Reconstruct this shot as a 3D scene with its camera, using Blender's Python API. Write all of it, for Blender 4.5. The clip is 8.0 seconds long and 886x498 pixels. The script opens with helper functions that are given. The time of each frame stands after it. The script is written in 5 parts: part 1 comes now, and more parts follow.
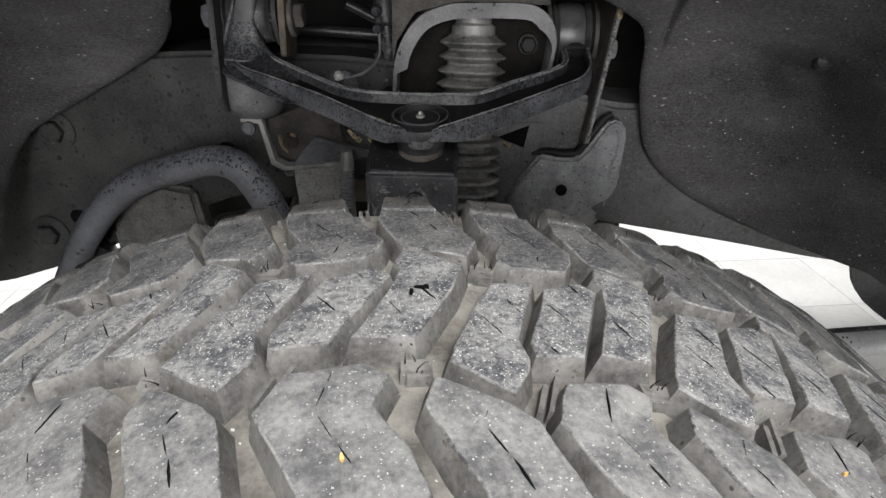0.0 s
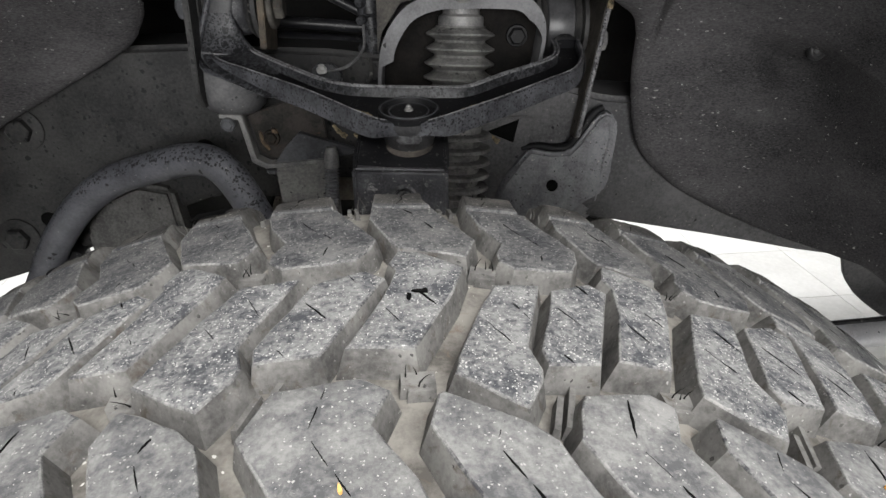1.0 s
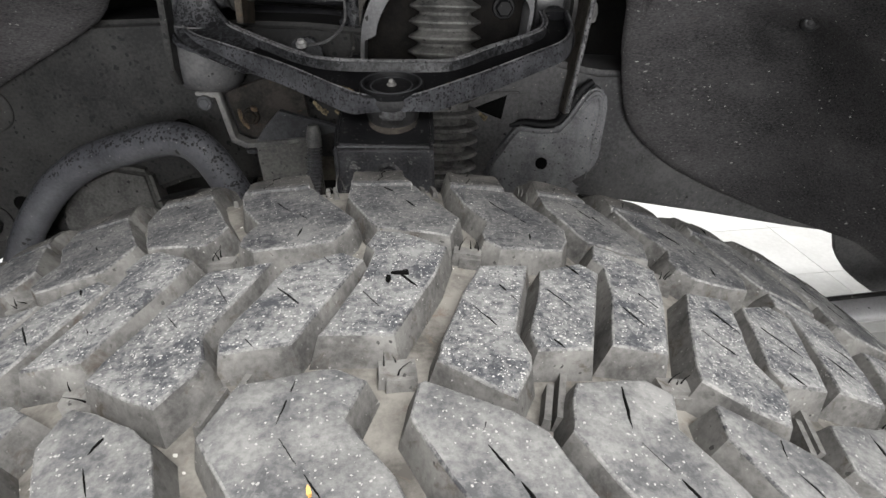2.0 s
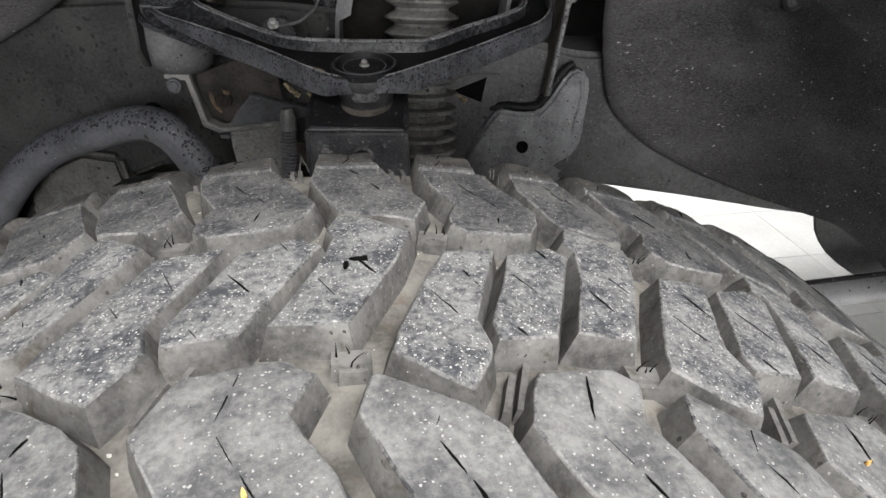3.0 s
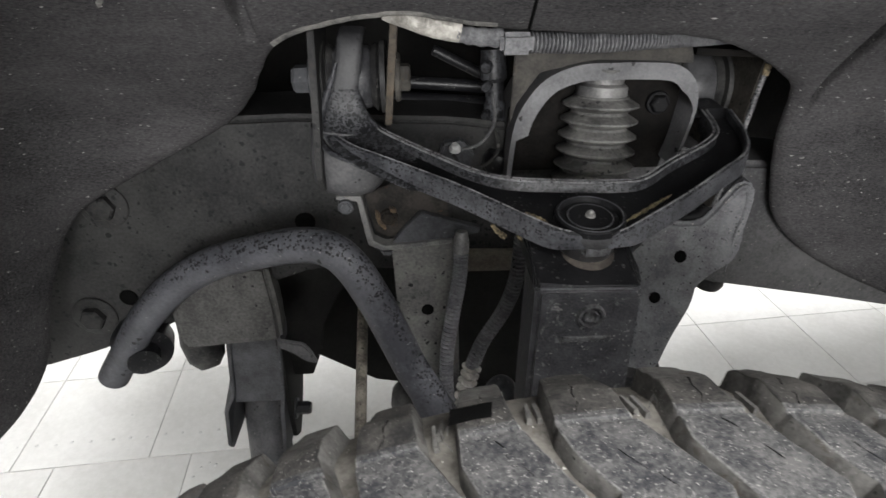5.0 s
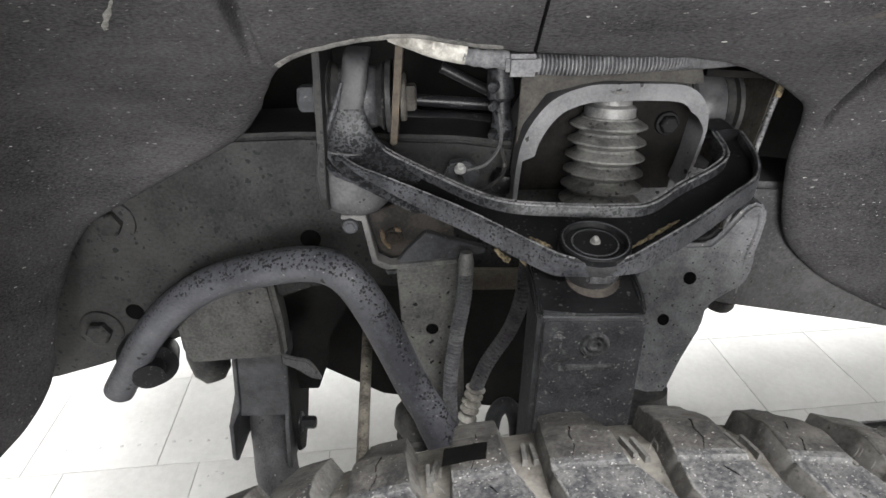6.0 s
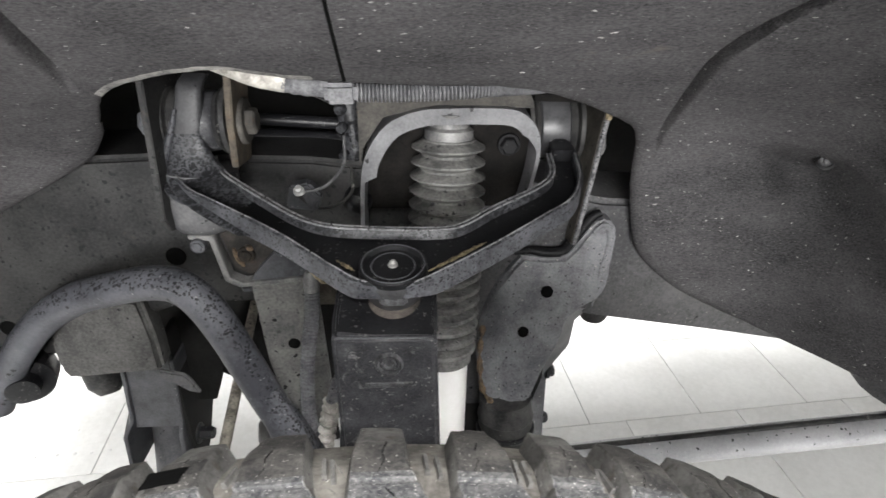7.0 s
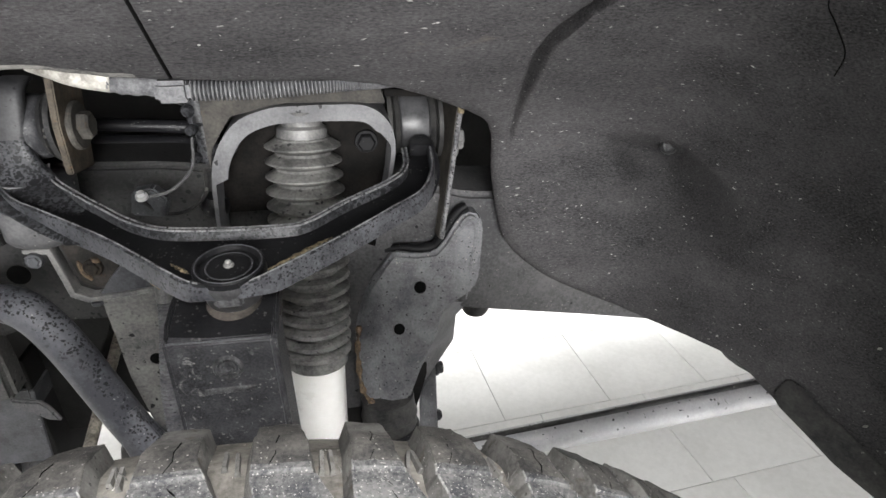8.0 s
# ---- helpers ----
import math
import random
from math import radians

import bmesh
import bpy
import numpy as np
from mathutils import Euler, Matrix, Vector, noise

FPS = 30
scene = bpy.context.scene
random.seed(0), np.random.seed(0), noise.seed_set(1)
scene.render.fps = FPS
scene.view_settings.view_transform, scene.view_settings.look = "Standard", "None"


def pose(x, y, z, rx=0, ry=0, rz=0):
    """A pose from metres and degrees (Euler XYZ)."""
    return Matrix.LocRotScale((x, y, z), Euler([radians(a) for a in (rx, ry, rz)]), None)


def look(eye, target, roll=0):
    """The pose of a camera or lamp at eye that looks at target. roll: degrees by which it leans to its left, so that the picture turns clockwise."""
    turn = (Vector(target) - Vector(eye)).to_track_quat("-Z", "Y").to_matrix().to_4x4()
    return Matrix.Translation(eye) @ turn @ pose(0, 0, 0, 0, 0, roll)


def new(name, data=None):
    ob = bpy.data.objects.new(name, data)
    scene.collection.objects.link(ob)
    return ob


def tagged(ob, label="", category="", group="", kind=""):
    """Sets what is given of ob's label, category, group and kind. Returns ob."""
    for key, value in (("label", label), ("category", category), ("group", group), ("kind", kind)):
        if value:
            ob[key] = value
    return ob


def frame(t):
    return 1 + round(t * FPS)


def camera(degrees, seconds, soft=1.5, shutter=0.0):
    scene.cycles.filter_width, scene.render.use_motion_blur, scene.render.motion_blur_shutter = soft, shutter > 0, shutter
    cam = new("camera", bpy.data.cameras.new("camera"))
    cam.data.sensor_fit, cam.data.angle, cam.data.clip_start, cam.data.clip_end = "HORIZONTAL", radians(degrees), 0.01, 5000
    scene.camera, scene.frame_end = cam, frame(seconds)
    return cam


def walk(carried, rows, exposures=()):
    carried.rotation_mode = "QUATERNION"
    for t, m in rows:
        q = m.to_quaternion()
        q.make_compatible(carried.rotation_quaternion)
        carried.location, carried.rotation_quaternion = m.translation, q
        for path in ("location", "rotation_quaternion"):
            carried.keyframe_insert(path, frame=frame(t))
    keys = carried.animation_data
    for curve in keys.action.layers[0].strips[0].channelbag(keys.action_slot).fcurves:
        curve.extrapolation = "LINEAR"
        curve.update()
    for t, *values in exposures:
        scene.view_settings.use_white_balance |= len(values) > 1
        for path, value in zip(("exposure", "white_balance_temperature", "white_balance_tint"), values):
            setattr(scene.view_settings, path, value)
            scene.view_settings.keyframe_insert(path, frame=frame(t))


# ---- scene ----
cam = camera(74.7, 8.0, shutter=0.2)
PATH = [
    (0, (0.003, 0.008, 1.013), (-0.009, 1.769, 0.064), -0.2),
    (0.5, (-0.006, 0.019, 1.006), (0.014, 1.779, 0.055), -0.2),
    (1, (-0.003, 0.025, 1.005), (0.041, 1.781, 0.049), -0.2),
    (1.5, (-0.007, 0.033, 0.999), (0.058, 1.774, 0.017), -0.2),
    (1.7, (-0.004, 0.034, 0.998), (0.065, 1.768, 0.003), -0.3),
    (2.8, (0.007, 0.044, 0.995), (0.112, 1.745, -0.051), -0.1),
    (3, (0.01, 0.044, 0.992), (0.123, 1.741, -0.06), -0.1),
    (3.5, (0.013, 0.042, 0.991), (0.133, 1.731, -0.073), -0.0),
    (4, (0.007, 0.045, 1.005), (0.129, 1.73, -0.065), -0.1),
    (4.3, (-0.029, 0.072, 1.037), (0.087, 1.763, -0.024), -0.3),
    (4.5, (-0.058, 0.093, 1.05), (0.05, 1.791, -0.001), -0.3),
    (4.7, (-0.09, 0.108, 1.058), (0.016, 1.823, 0.035), -0.2),
    (5, (-0.137, 0.12, 1.063), (-0.051, 1.855, 0.071), -0.3),
    (5.2, (-0.151, 0.129, 1.061), (-0.083, 1.871, 0.08), -0.5),
    (6.3, (-0.099, 0.13, 1.08), (-0.057, 1.877, 0.107), -0.3),
    (6.5, (-0.07, 0.129, 1.086), (-0.02, 1.874, 0.11), -0.2),
    (7, (0.001, 0.118, 1.094), (0.082, 1.864, 0.121), -0.1),
    (7.5, (0.057, 0.117, 1.093), (0.253, 1.863, 0.137), -0.1),
    (8, (0.065, 0.107, 1.082), (0.378, 1.843, 0.139), 0.2),
]
walk(cam, [(t, look(eye, target, roll)) for t, eye, target, roll in PATH],
     [(0, 0.0), (3.0, 0.06), (4.0, 0.06), (4.5, 0.0), (5.0, 0.25), (6.5, 0.92), (8, 1.05)])

# ---- light ----
world = bpy.data.worlds.new("world")
scene.world = world
world.use_nodes = True
world.node_tree.nodes["Background"].inputs[0].default_value = (0.9, 0.95, 1.0, 1)
world.node_tree.nodes["Background"].inputs[1].default_value = 0.01


def ceiling_lamp(x, y, sx, sy, power):
    data = bpy.data.lights.new("ceiling_panel", "AREA")
    data.shape, data.size, data.size_y, data.energy = "RECTANGLE", sx, sy, power
    data.color = (1.0, 0.99, 0.985)
    ob = new("ceiling_panel_light", data)
    ob.matrix_world = look((x, y, 3.32), (x, y, 0))
    return ob


for lx, ly, watts in ((0.18, -1.45, 122), (0.95, -1.45, 166), (-1.6, 3.4, 122), (1.6, 3.4, 138)):
    ceiling_lamp(lx, ly, 1.2, 1.2 if ly > 0 else 1.9, watts)
# unseen fill light from the front, added to brighten the wheel arch
front_fill = bpy.data.lights.new("front_fill_light", "AREA")
front_fill.shape, front_fill.size, front_fill.size_y, front_fill.energy = "RECTANGLE", 2.9, 2.4, 310
front_fill.color = (1.0, 0.992, 0.985)
new("front_fill_light", front_fill).matrix_world = look((0.0, -4.95, 1.55), (0.0, 0, 1.55))


# ---- materials ----
def ramp(nt, src, stops):
    n = nt.nodes.new("ShaderNodeValToRGB")
    el = n.color_ramp.elements
    el[0].position, el[0].color = stops[0][0], (*stops[0][1], 1)
    el[1].position, el[1].color = stops[-1][0], (*stops[-1][1], 1)
    for p, c in stops[1:-1]:
        e = el.new(p)
        e.color = (*c, 1)
    nt.links.new(src, n.inputs[0])
    return n.outputs[0]


def noise_tex(nt, vec, scale, detail=6, rough=0.6, distortion=0.0):
    n = nt.nodes.new("ShaderNodeTexNoise")
    n.inputs["Scale"].default_value, n.inputs["Detail"].default_value = scale, detail
    n.inputs["Roughness"].default_value, n.inputs["Distortion"].default_value = rough, distortion
    nt.links.new(vec, n.inputs["Vector"])
    return n.outputs["Fac"]


def spots(nt, vec, scale, size, keep=0.5):
    """Round flecks: 1 inside a fleck. size: radius as a part of the cell; keep: share of the cells that have one."""
    wob = nt.nodes.new("ShaderNodeTexNoise")
    wob.inputs["Scale"].default_value, wob.inputs["Detail"].default_value = scale * 1.3, 2
    nt.links.new(vec, wob.inputs["Vector"])
    shift = nt.nodes.new("ShaderNodeVectorMath")
    shift.operation = "MULTIPLY_ADD"
    shift.inputs[1].default_value = (0.9 / scale,) * 3
    nt.links.new(wob.outputs["Color"], shift.inputs[0])
    nt.links.new(vec, shift.inputs[2])
    n = nt.nodes.new("ShaderNodeTexVoronoi")
    n.inputs["Scale"].default_value = scale
    nt.links.new(shift.outputs[0], n.inputs["Vector"])
    sep = nt.nodes.new("ShaderNodeSeparateColor")
    nt.links.new(n.outputs["Color"], sep.inputs[0])
    lim = nt.nodes.new("ShaderNodeMath")
    lim.operation = "MULTIPLY"
    lim.inputs[1].default_value = size
    nt.links.new(sep.outputs[0], lim.inputs[0])
    a = nt.nodes.new("ShaderNodeMath")
    a.operation = "LESS_THAN"
    nt.links.new(n.outputs["Distance"], a.inputs[0])
    nt.links.new(lim.outputs[0], a.inputs[1])
    b = nt.nodes.new("ShaderNodeMath")
    b.operation = "LESS_THAN"
    b.inputs[1].default_value = keep
    nt.links.new(sep.outputs[1], b.inputs[0])
    m = nt.nodes.new("ShaderNodeMath")
    m.operation = "MULTIPLY"
    nt.links.new(a.outputs[0], m.inputs[0])
    nt.links.new(b.outputs[0], m.inputs[1])
    return m.outputs[0]


def mixc(nt, fac, a, b):
    n = nt.nodes.new("ShaderNodeMix")
    n.data_type = "RGBA"
    for sock, v in ((n.inputs[0], fac), (n.inputs[6], a), (n.inputs[7], b)):
        if isinstance(v, (int, float)):
            sock.default_value = v
        elif isinstance(v, tuple):
            sock.default_value = (*v, 1)
        else:
            nt.links.new(v, sock)
    return n.outputs[2]


def mathn(nt, op, a, b):
    n = nt.nodes.new("ShaderNodeMath")
    n.operation = op
    for sock, v in zip(n.inputs, (a, b)):
        if isinstance(v, (int, float)):
            sock.default_value = v
        else:
            nt.links.new(v, sock)
    return n.outputs[0]


def material(name, low, high, rough=0.6, metal=0.0, scale=18.0, fine=300.0, bump=0.3, bump_mm=0.4,
             flecks=(), edges=None, wisps=None, stretch=(1, 1, 1), spec=0.2, rough_var=0.15, span=(0.4, 0.61), mix=0.35, top_flecks=()):
    """A surface whose colour wanders from low to high in blotches of 1/scale metres with grain of 1/fine metres.
    flecks: rows of cells per metre, radius, share, colour and, where they drift together, patches per metre. edges: a colour of bare or rusty worn patches, with its share."""
    mat = bpy.data.materials.new(name)
    mat.use_nodes = True
    nt = mat.node_tree
    bsdf = nt.nodes["Principled BSDF"]
    tc = nt.nodes.new("ShaderNodeTexCoord")
    mp = nt.nodes.new("ShaderNodeMapping")
    mp.inputs["Scale"].default_value = stretch
    nt.links.new(tc.outputs["Object"], mp.inputs[0])
    vec = mp.outputs[0]
    big = noise_tex(nt, vec, scale, 5, 0.62)
    small = noise_tex(nt, vec, fine, 4, 0.7)
    both = mathn(nt, "ADD", mathn(nt, "MULTIPLY", big, 1 - mix), mathn(nt, "MULTIPLY", small, mix))
    col = ramp(nt, both, [(span[0], low), (span[1], high)])
    if edges:
        colour, share = edges
        e = noise_tex(nt, vec, scale * 2.3, 8, 0.7, 0.6)
        col = mixc(nt, ramp(nt, e, [(1 - share, (0, 0, 0)), (min(1.0, 1.16 - share), (1, 1, 1))]), col, colour)
    if wisps:
        colour, share = wisps
        w = noise_tex(nt, vec, scale * 3.1, 9, 0.75, 2.2)
        col = mixc(nt, ramp(nt, w, [(1 - share, (0, 0, 0)), (min(1.0, 1.15 - share), (0.8, 0.8, 0.8))]), col, colour)
    for cells, size, share, colour, *drift in flecks:
        fleck = spots(nt, vec, cells, size, share)
        if drift:
            fleck = mathn(nt, "MULTIPLY", fleck, ramp(nt, noise_tex(nt, vec, drift[0], 5, 0.7), [(0.42, (0, 0, 0)), (0.6, (1, 1, 1))]))
        col = mixc(nt, fleck, col, colour)
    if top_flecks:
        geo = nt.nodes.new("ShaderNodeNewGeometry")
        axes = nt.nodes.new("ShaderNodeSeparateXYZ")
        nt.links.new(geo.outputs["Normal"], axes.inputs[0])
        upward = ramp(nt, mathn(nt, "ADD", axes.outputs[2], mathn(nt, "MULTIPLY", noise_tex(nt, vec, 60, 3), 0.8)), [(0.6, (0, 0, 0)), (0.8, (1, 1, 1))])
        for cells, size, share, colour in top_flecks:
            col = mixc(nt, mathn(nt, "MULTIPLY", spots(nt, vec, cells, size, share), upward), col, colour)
    nt.links.new(col, bsdf.inputs["Base Color"])
    bsdf.inputs["Metallic"].default_value = metal
    bsdf.inputs["Specular IOR Level"].default_value = spec
    r = nt.nodes.new("ShaderNodeMapRange")
    r.inputs["To Min"].default_value, r.inputs["To Max"].default_value = rough - rough_var, min(1.0, rough + rough_var)
    nt.links.new(both, r.inputs[0])
    nt.links.new(r.outputs[0], bsdf.inputs["Roughness"])
    bp = nt.nodes.new("ShaderNodeBump")
    bp.inputs["Strength"].default_value, bp.inputs["Distance"].default_value = bump, bump_mm / 1000
    nt.links.new(both, bp.inputs["Height"])
    nt.links.new(bp.outputs[0], bsdf.inputs["Normal"])
    return mat


TREAD = material("dusty_tread_rubber", (0.04, 0.042, 0.047), (0.175, 0.174, 0.171), 0.8, 0, 60, 420, 0.9, 1.2,
                 [(800, 0.5, 0.2, (0.028, 0.029, 0.033), 50), (1100, 0.5, 0.26, (0.34, 0.335, 0.32)), (850, 0.26, 0.3, (0.54, 0.53, 0.51), 35), (1500, 0.4, 0.14, (0.46, 0.45, 0.43))],
                 edges=((0.036, 0.038, 0.045), 0.43), wisps=((0.29, 0.286, 0.275), 0.43), span=(0.42, 0.58), mix=0.5)
OUTER_TREAD = material("pale_dust_coated_rubber", (0.068, 0.0685, 0.071), (0.185, 0.183, 0.178), 0.85, 0, 50, 420, 0.8, 1.1,
                       [(1100, 0.45, 0.16, (0.3, 0.295, 0.283)), (600, 0.22, 0.14, (0.48, 0.47, 0.45), 35)],
                       edges=((0.05, 0.052, 0.06), 0.4), wisps=((0.25, 0.246, 0.237), 0.4), span=(0.4, 0.6), mix=0.42)
# inner rows, darker than the middle and outer rows
INNER_TREAD = material("dark_inner_tread_rubber", (0.022, 0.023, 0.0265), (0.1, 0.099, 0.097), 0.75, 0, 60, 420, 0.9, 1.2,
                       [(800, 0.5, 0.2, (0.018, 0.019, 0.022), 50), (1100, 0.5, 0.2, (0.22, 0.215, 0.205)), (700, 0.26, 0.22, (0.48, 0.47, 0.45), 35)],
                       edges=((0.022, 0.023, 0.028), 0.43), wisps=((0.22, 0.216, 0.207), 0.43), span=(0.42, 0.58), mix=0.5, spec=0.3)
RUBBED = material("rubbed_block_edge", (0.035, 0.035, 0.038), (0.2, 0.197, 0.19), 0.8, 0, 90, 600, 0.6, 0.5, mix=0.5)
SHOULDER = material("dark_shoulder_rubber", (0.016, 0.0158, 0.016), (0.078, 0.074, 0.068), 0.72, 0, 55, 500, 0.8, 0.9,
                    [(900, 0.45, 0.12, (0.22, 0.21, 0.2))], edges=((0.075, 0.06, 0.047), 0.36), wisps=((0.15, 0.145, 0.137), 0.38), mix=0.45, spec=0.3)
FLANK = material("dusty_block_flank", (0.04, 0.039, 0.0375), (0.145, 0.141, 0.134), 0.85, 0, 50, 420, 0.6, 0.7,
                 [(500, 0.45, 0.14, (0.035, 0.034, 0.033), 50), (900, 0.4, 0.1, (0.26, 0.255, 0.245), 40)], edges=((0.05, 0.039, 0.03), 0.44), wisps=((0.2, 0.195, 0.186), 0.38), span=(0.36, 0.62), mix=0.3)
GROOVE = material("dusty_groove_rubber", (0.06, 0.056, 0.05), (0.17, 0.16, 0.144), 0.92, 0, 40, 400, 0.5, 0.6,
                  [(500, 0.35, 0.08, (0.4, 0.39, 0.36))], edges=((0.1, 0.077, 0.06), 0.42), mix=0.25)
SIPE = material("black_rubber_and_hole_shade", (0.003, 0.003, 0.003), (0.006, 0.006, 0.006), 0.95, spec=0.03)
FELT = material("charcoal_felt", (0.017, 0.0165, 0.0176), (0.08, 0.0775, 0.0795), 0.97, 0, 11, 520, 1.0, 1.5,
                [(520, 0.3, 0.1, (0.17, 0.168, 0.165)), (180, 0.2, 0.3, (0.36, 0.355, 0.34), 14), (70, 0.11, 0.3, (0.5, 0.49, 0.46), 9)], spec=0.1,
                edges=((0.1, 0.084, 0.073), 0.36), span=(0.37, 0.62), mix=0.6, stretch=(0.6, 1, 1.5))
FELT_DUST = material("pale_dried_mud", (0.12, 0.118, 0.11), (0.27, 0.265, 0.245), 0.95, 0, 200, 900, 1.0, 0.8)
FELT_EDGE = material("frayed_felt_edge", (0.08, 0.079, 0.077), (0.32, 0.31, 0.29), 0.97, 0, 60, 900, 1.0, 1.0, spec=0.1)
INK = (0.009, 0.009, 0.01)
# front rail tone, kept dark to carry the shade at that end
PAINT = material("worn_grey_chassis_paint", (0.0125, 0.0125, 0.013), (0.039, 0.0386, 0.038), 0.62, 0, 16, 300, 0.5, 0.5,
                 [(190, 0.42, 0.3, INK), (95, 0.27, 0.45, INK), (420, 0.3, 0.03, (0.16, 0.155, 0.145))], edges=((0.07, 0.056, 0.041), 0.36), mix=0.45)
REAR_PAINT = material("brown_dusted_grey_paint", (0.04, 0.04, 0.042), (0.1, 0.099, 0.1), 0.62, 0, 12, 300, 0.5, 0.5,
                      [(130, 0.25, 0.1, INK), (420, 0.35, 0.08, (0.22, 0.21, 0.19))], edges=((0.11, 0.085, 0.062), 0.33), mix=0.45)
STRUT_PAINT = material("spotted_grey_brown_paint", (0.068, 0.068, 0.068), (0.17, 0.167, 0.159), 0.62, 0, 20, 300, 0.5, 0.5,
                       [(220, 0.5, 0.35, INK, 30), (120, 0.3, 0.3, INK)], edges=((0.13, 0.1, 0.07), 0.36), mix=0.4)
CROSS_PAINT = material("scuffed_grey_brown_paint", (0.035, 0.0348, 0.034), (0.095, 0.094, 0.09), 0.62, 0, 22, 300, 0.5, 0.5,
                       [(150, 0.3, 0.2, INK), (420, 0.35, 0.08, (0.18, 0.175, 0.16))], edges=((0.09, 0.07, 0.05), 0.36), mix=0.45)
SHELL_PAINT = material("blotched_grey_shell_paint", (0.078, 0.079, 0.085), (0.185, 0.186, 0.193), 0.52, 0, 26, 400, 0.4, 0.4,
                       [(300, 0.3, 0.1, (0.32, 0.31, 0.29)), (420, 0.45, 0.2, (0.03, 0.03, 0.032))], edges=((0.022, 0.022, 0.024), 0.36))
PAINT_PLAIN = material("grey_chassis_paint", (0.045, 0.0455, 0.049), (0.115, 0.114, 0.117), 0.55, 0, 20, 350, 0.4, 0.4,
                       [(170, 0.22, 0.14, (0.3, 0.29, 0.27)), (210, 0.35, 0.22, (0.03, 0.03, 0.032))], edges=((0.15, 0.115, 0.08), 0.28))
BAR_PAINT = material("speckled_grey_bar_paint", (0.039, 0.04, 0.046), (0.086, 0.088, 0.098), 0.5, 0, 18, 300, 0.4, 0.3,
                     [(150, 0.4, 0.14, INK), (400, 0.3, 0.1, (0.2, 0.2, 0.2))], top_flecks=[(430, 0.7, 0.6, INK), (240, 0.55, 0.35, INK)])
BLACK = material("black_satin_paint", (0.004, 0.004, 0.005), (0.016, 0.016, 0.018), 0.38, 0, 25, 420, 0.6, 0.5,
                 [(520, 0.5, 0.3, (0.1, 0.1, 0.098), 40), (260, 0.3, 0.16, (0.14, 0.14, 0.135), 30)], spec=0.3)
ARCH_PAINT = material("pale_grey_arch_paint", (0.09, 0.09, 0.094), (0.17, 0.17, 0.176), 0.6, 0, 20, 400, 0.4, 0.4,
                      [(110, 0.36, 0.3, (0.02, 0.02, 0.021))], edges=((0.12, 0.1, 0.08), 0.3))
ARM_PAINT = material("speckled_black_arm_paint", (0.023, 0.0238, 0.027), (0.08, 0.0815, 0.089), 0.45, 0, 30, 400, 0.5, 0.4,
                     [(560, 0.6, 0.5, INK), (280, 0.42, 0.35, INK)], top_flecks=[(420, 0.8, 0.8, INK), (240, 0.7, 0.6, INK)])
EDGE_PAINT = material("pale_edge_wear_and_highlight", (0.04, 0.04, 0.043), (0.22, 0.22, 0.225), 0.5, 0, 60, 400, 0.3, 0.3, [(420, 0.6, 0.35, INK)], mix=0.5)
LEG_PAINT = material("black_mottled_grey_paint", (0.017, 0.0174, 0.019), (0.062, 0.0635, 0.069), 0.42, 0, 40, 420, 0.5, 0.4,
                     [(520, 0.7, 0.65, INK), (260, 0.6, 0.5, INK), (120, 0.55, 0.4, INK)], top_flecks=[(520, 0.85, 0.85, INK), (300, 0.75, 0.7, INK)])
RUSTY_PAINT = material("rust_streaked_grey_paint", (0.03, 0.026, 0.022), (0.105, 0.088, 0.068), 0.7, 0, 45, 400, 0.6, 0.5, edges=((0.1, 0.06, 0.032), 0.44))
KNUCKLE = material("scuffed_black_cast_iron", (0.014, 0.0142, 0.016), (0.05, 0.0503, 0.054), 0.45, 0, 55, 600, 0.9, 0.7,
                   [(420, 0.4, 0.14, (0.14, 0.138, 0.132))], edges=((0.21, 0.208, 0.2), 0.42), mix=0.5, spec=0.25)
EMBOSSED = material("worn_embossed_black_paint", (0.012, 0.0122, 0.013), (0.075, 0.075, 0.078), 0.5, 0, 160, 700, 0.4, 0.3, spec=0.3)
MOUNT_PAINT = material("dark_slate_mount_paint", (0.03, 0.031, 0.034), (0.075, 0.077, 0.083), 0.5, 0, 30, 400, 0.4, 0.4, [(300, 0.35, 0.1, (0.15, 0.15, 0.15))])
RUBBER = material("black_rubber", (0.013, 0.013, 0.014), (0.055, 0.054, 0.052), 0.55, 0, 30, 300, 0.4, 0.3,
                  [(160, 0.3, 0.2, (0.12, 0.115, 0.11))])
BOOT = material("dusty_grey_rubber_boot", (0.048, 0.0475, 0.047), (0.17, 0.168, 0.161), 0.65, 0, 40, 300, 0.4, 0.3,
                [(170, 0.33, 0.4, (0.025, 0.025, 0.026))])
LOW_BOOT = material("dusty_brown_grey_rubber", (0.06, 0.0595, 0.058), (0.2, 0.197, 0.19), 0.7, 0, 40, 300, 0.4, 0.3,
                    [(170, 0.33, 0.3, (0.03, 0.03, 0.031))])
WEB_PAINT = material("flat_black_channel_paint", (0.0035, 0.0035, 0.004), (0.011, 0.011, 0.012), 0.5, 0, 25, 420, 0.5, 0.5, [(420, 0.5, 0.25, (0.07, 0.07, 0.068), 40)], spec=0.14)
STRAP_PAINT = material("satin_grey_strap_paint", (0.022, 0.0223, 0.024), (0.055, 0.055, 0.0575), 0.5, 0, 25, 350, 0.3, 0.3, [(260, 0.4, 0.25, INK)], spec=0.3)
EYE_PAINT = material("satin_grey_bushing_steel", (0.03, 0.03, 0.032), (0.07, 0.07, 0.073), 0.36, 0, 25, 350, 0.3, 0.3, spec=0.4)
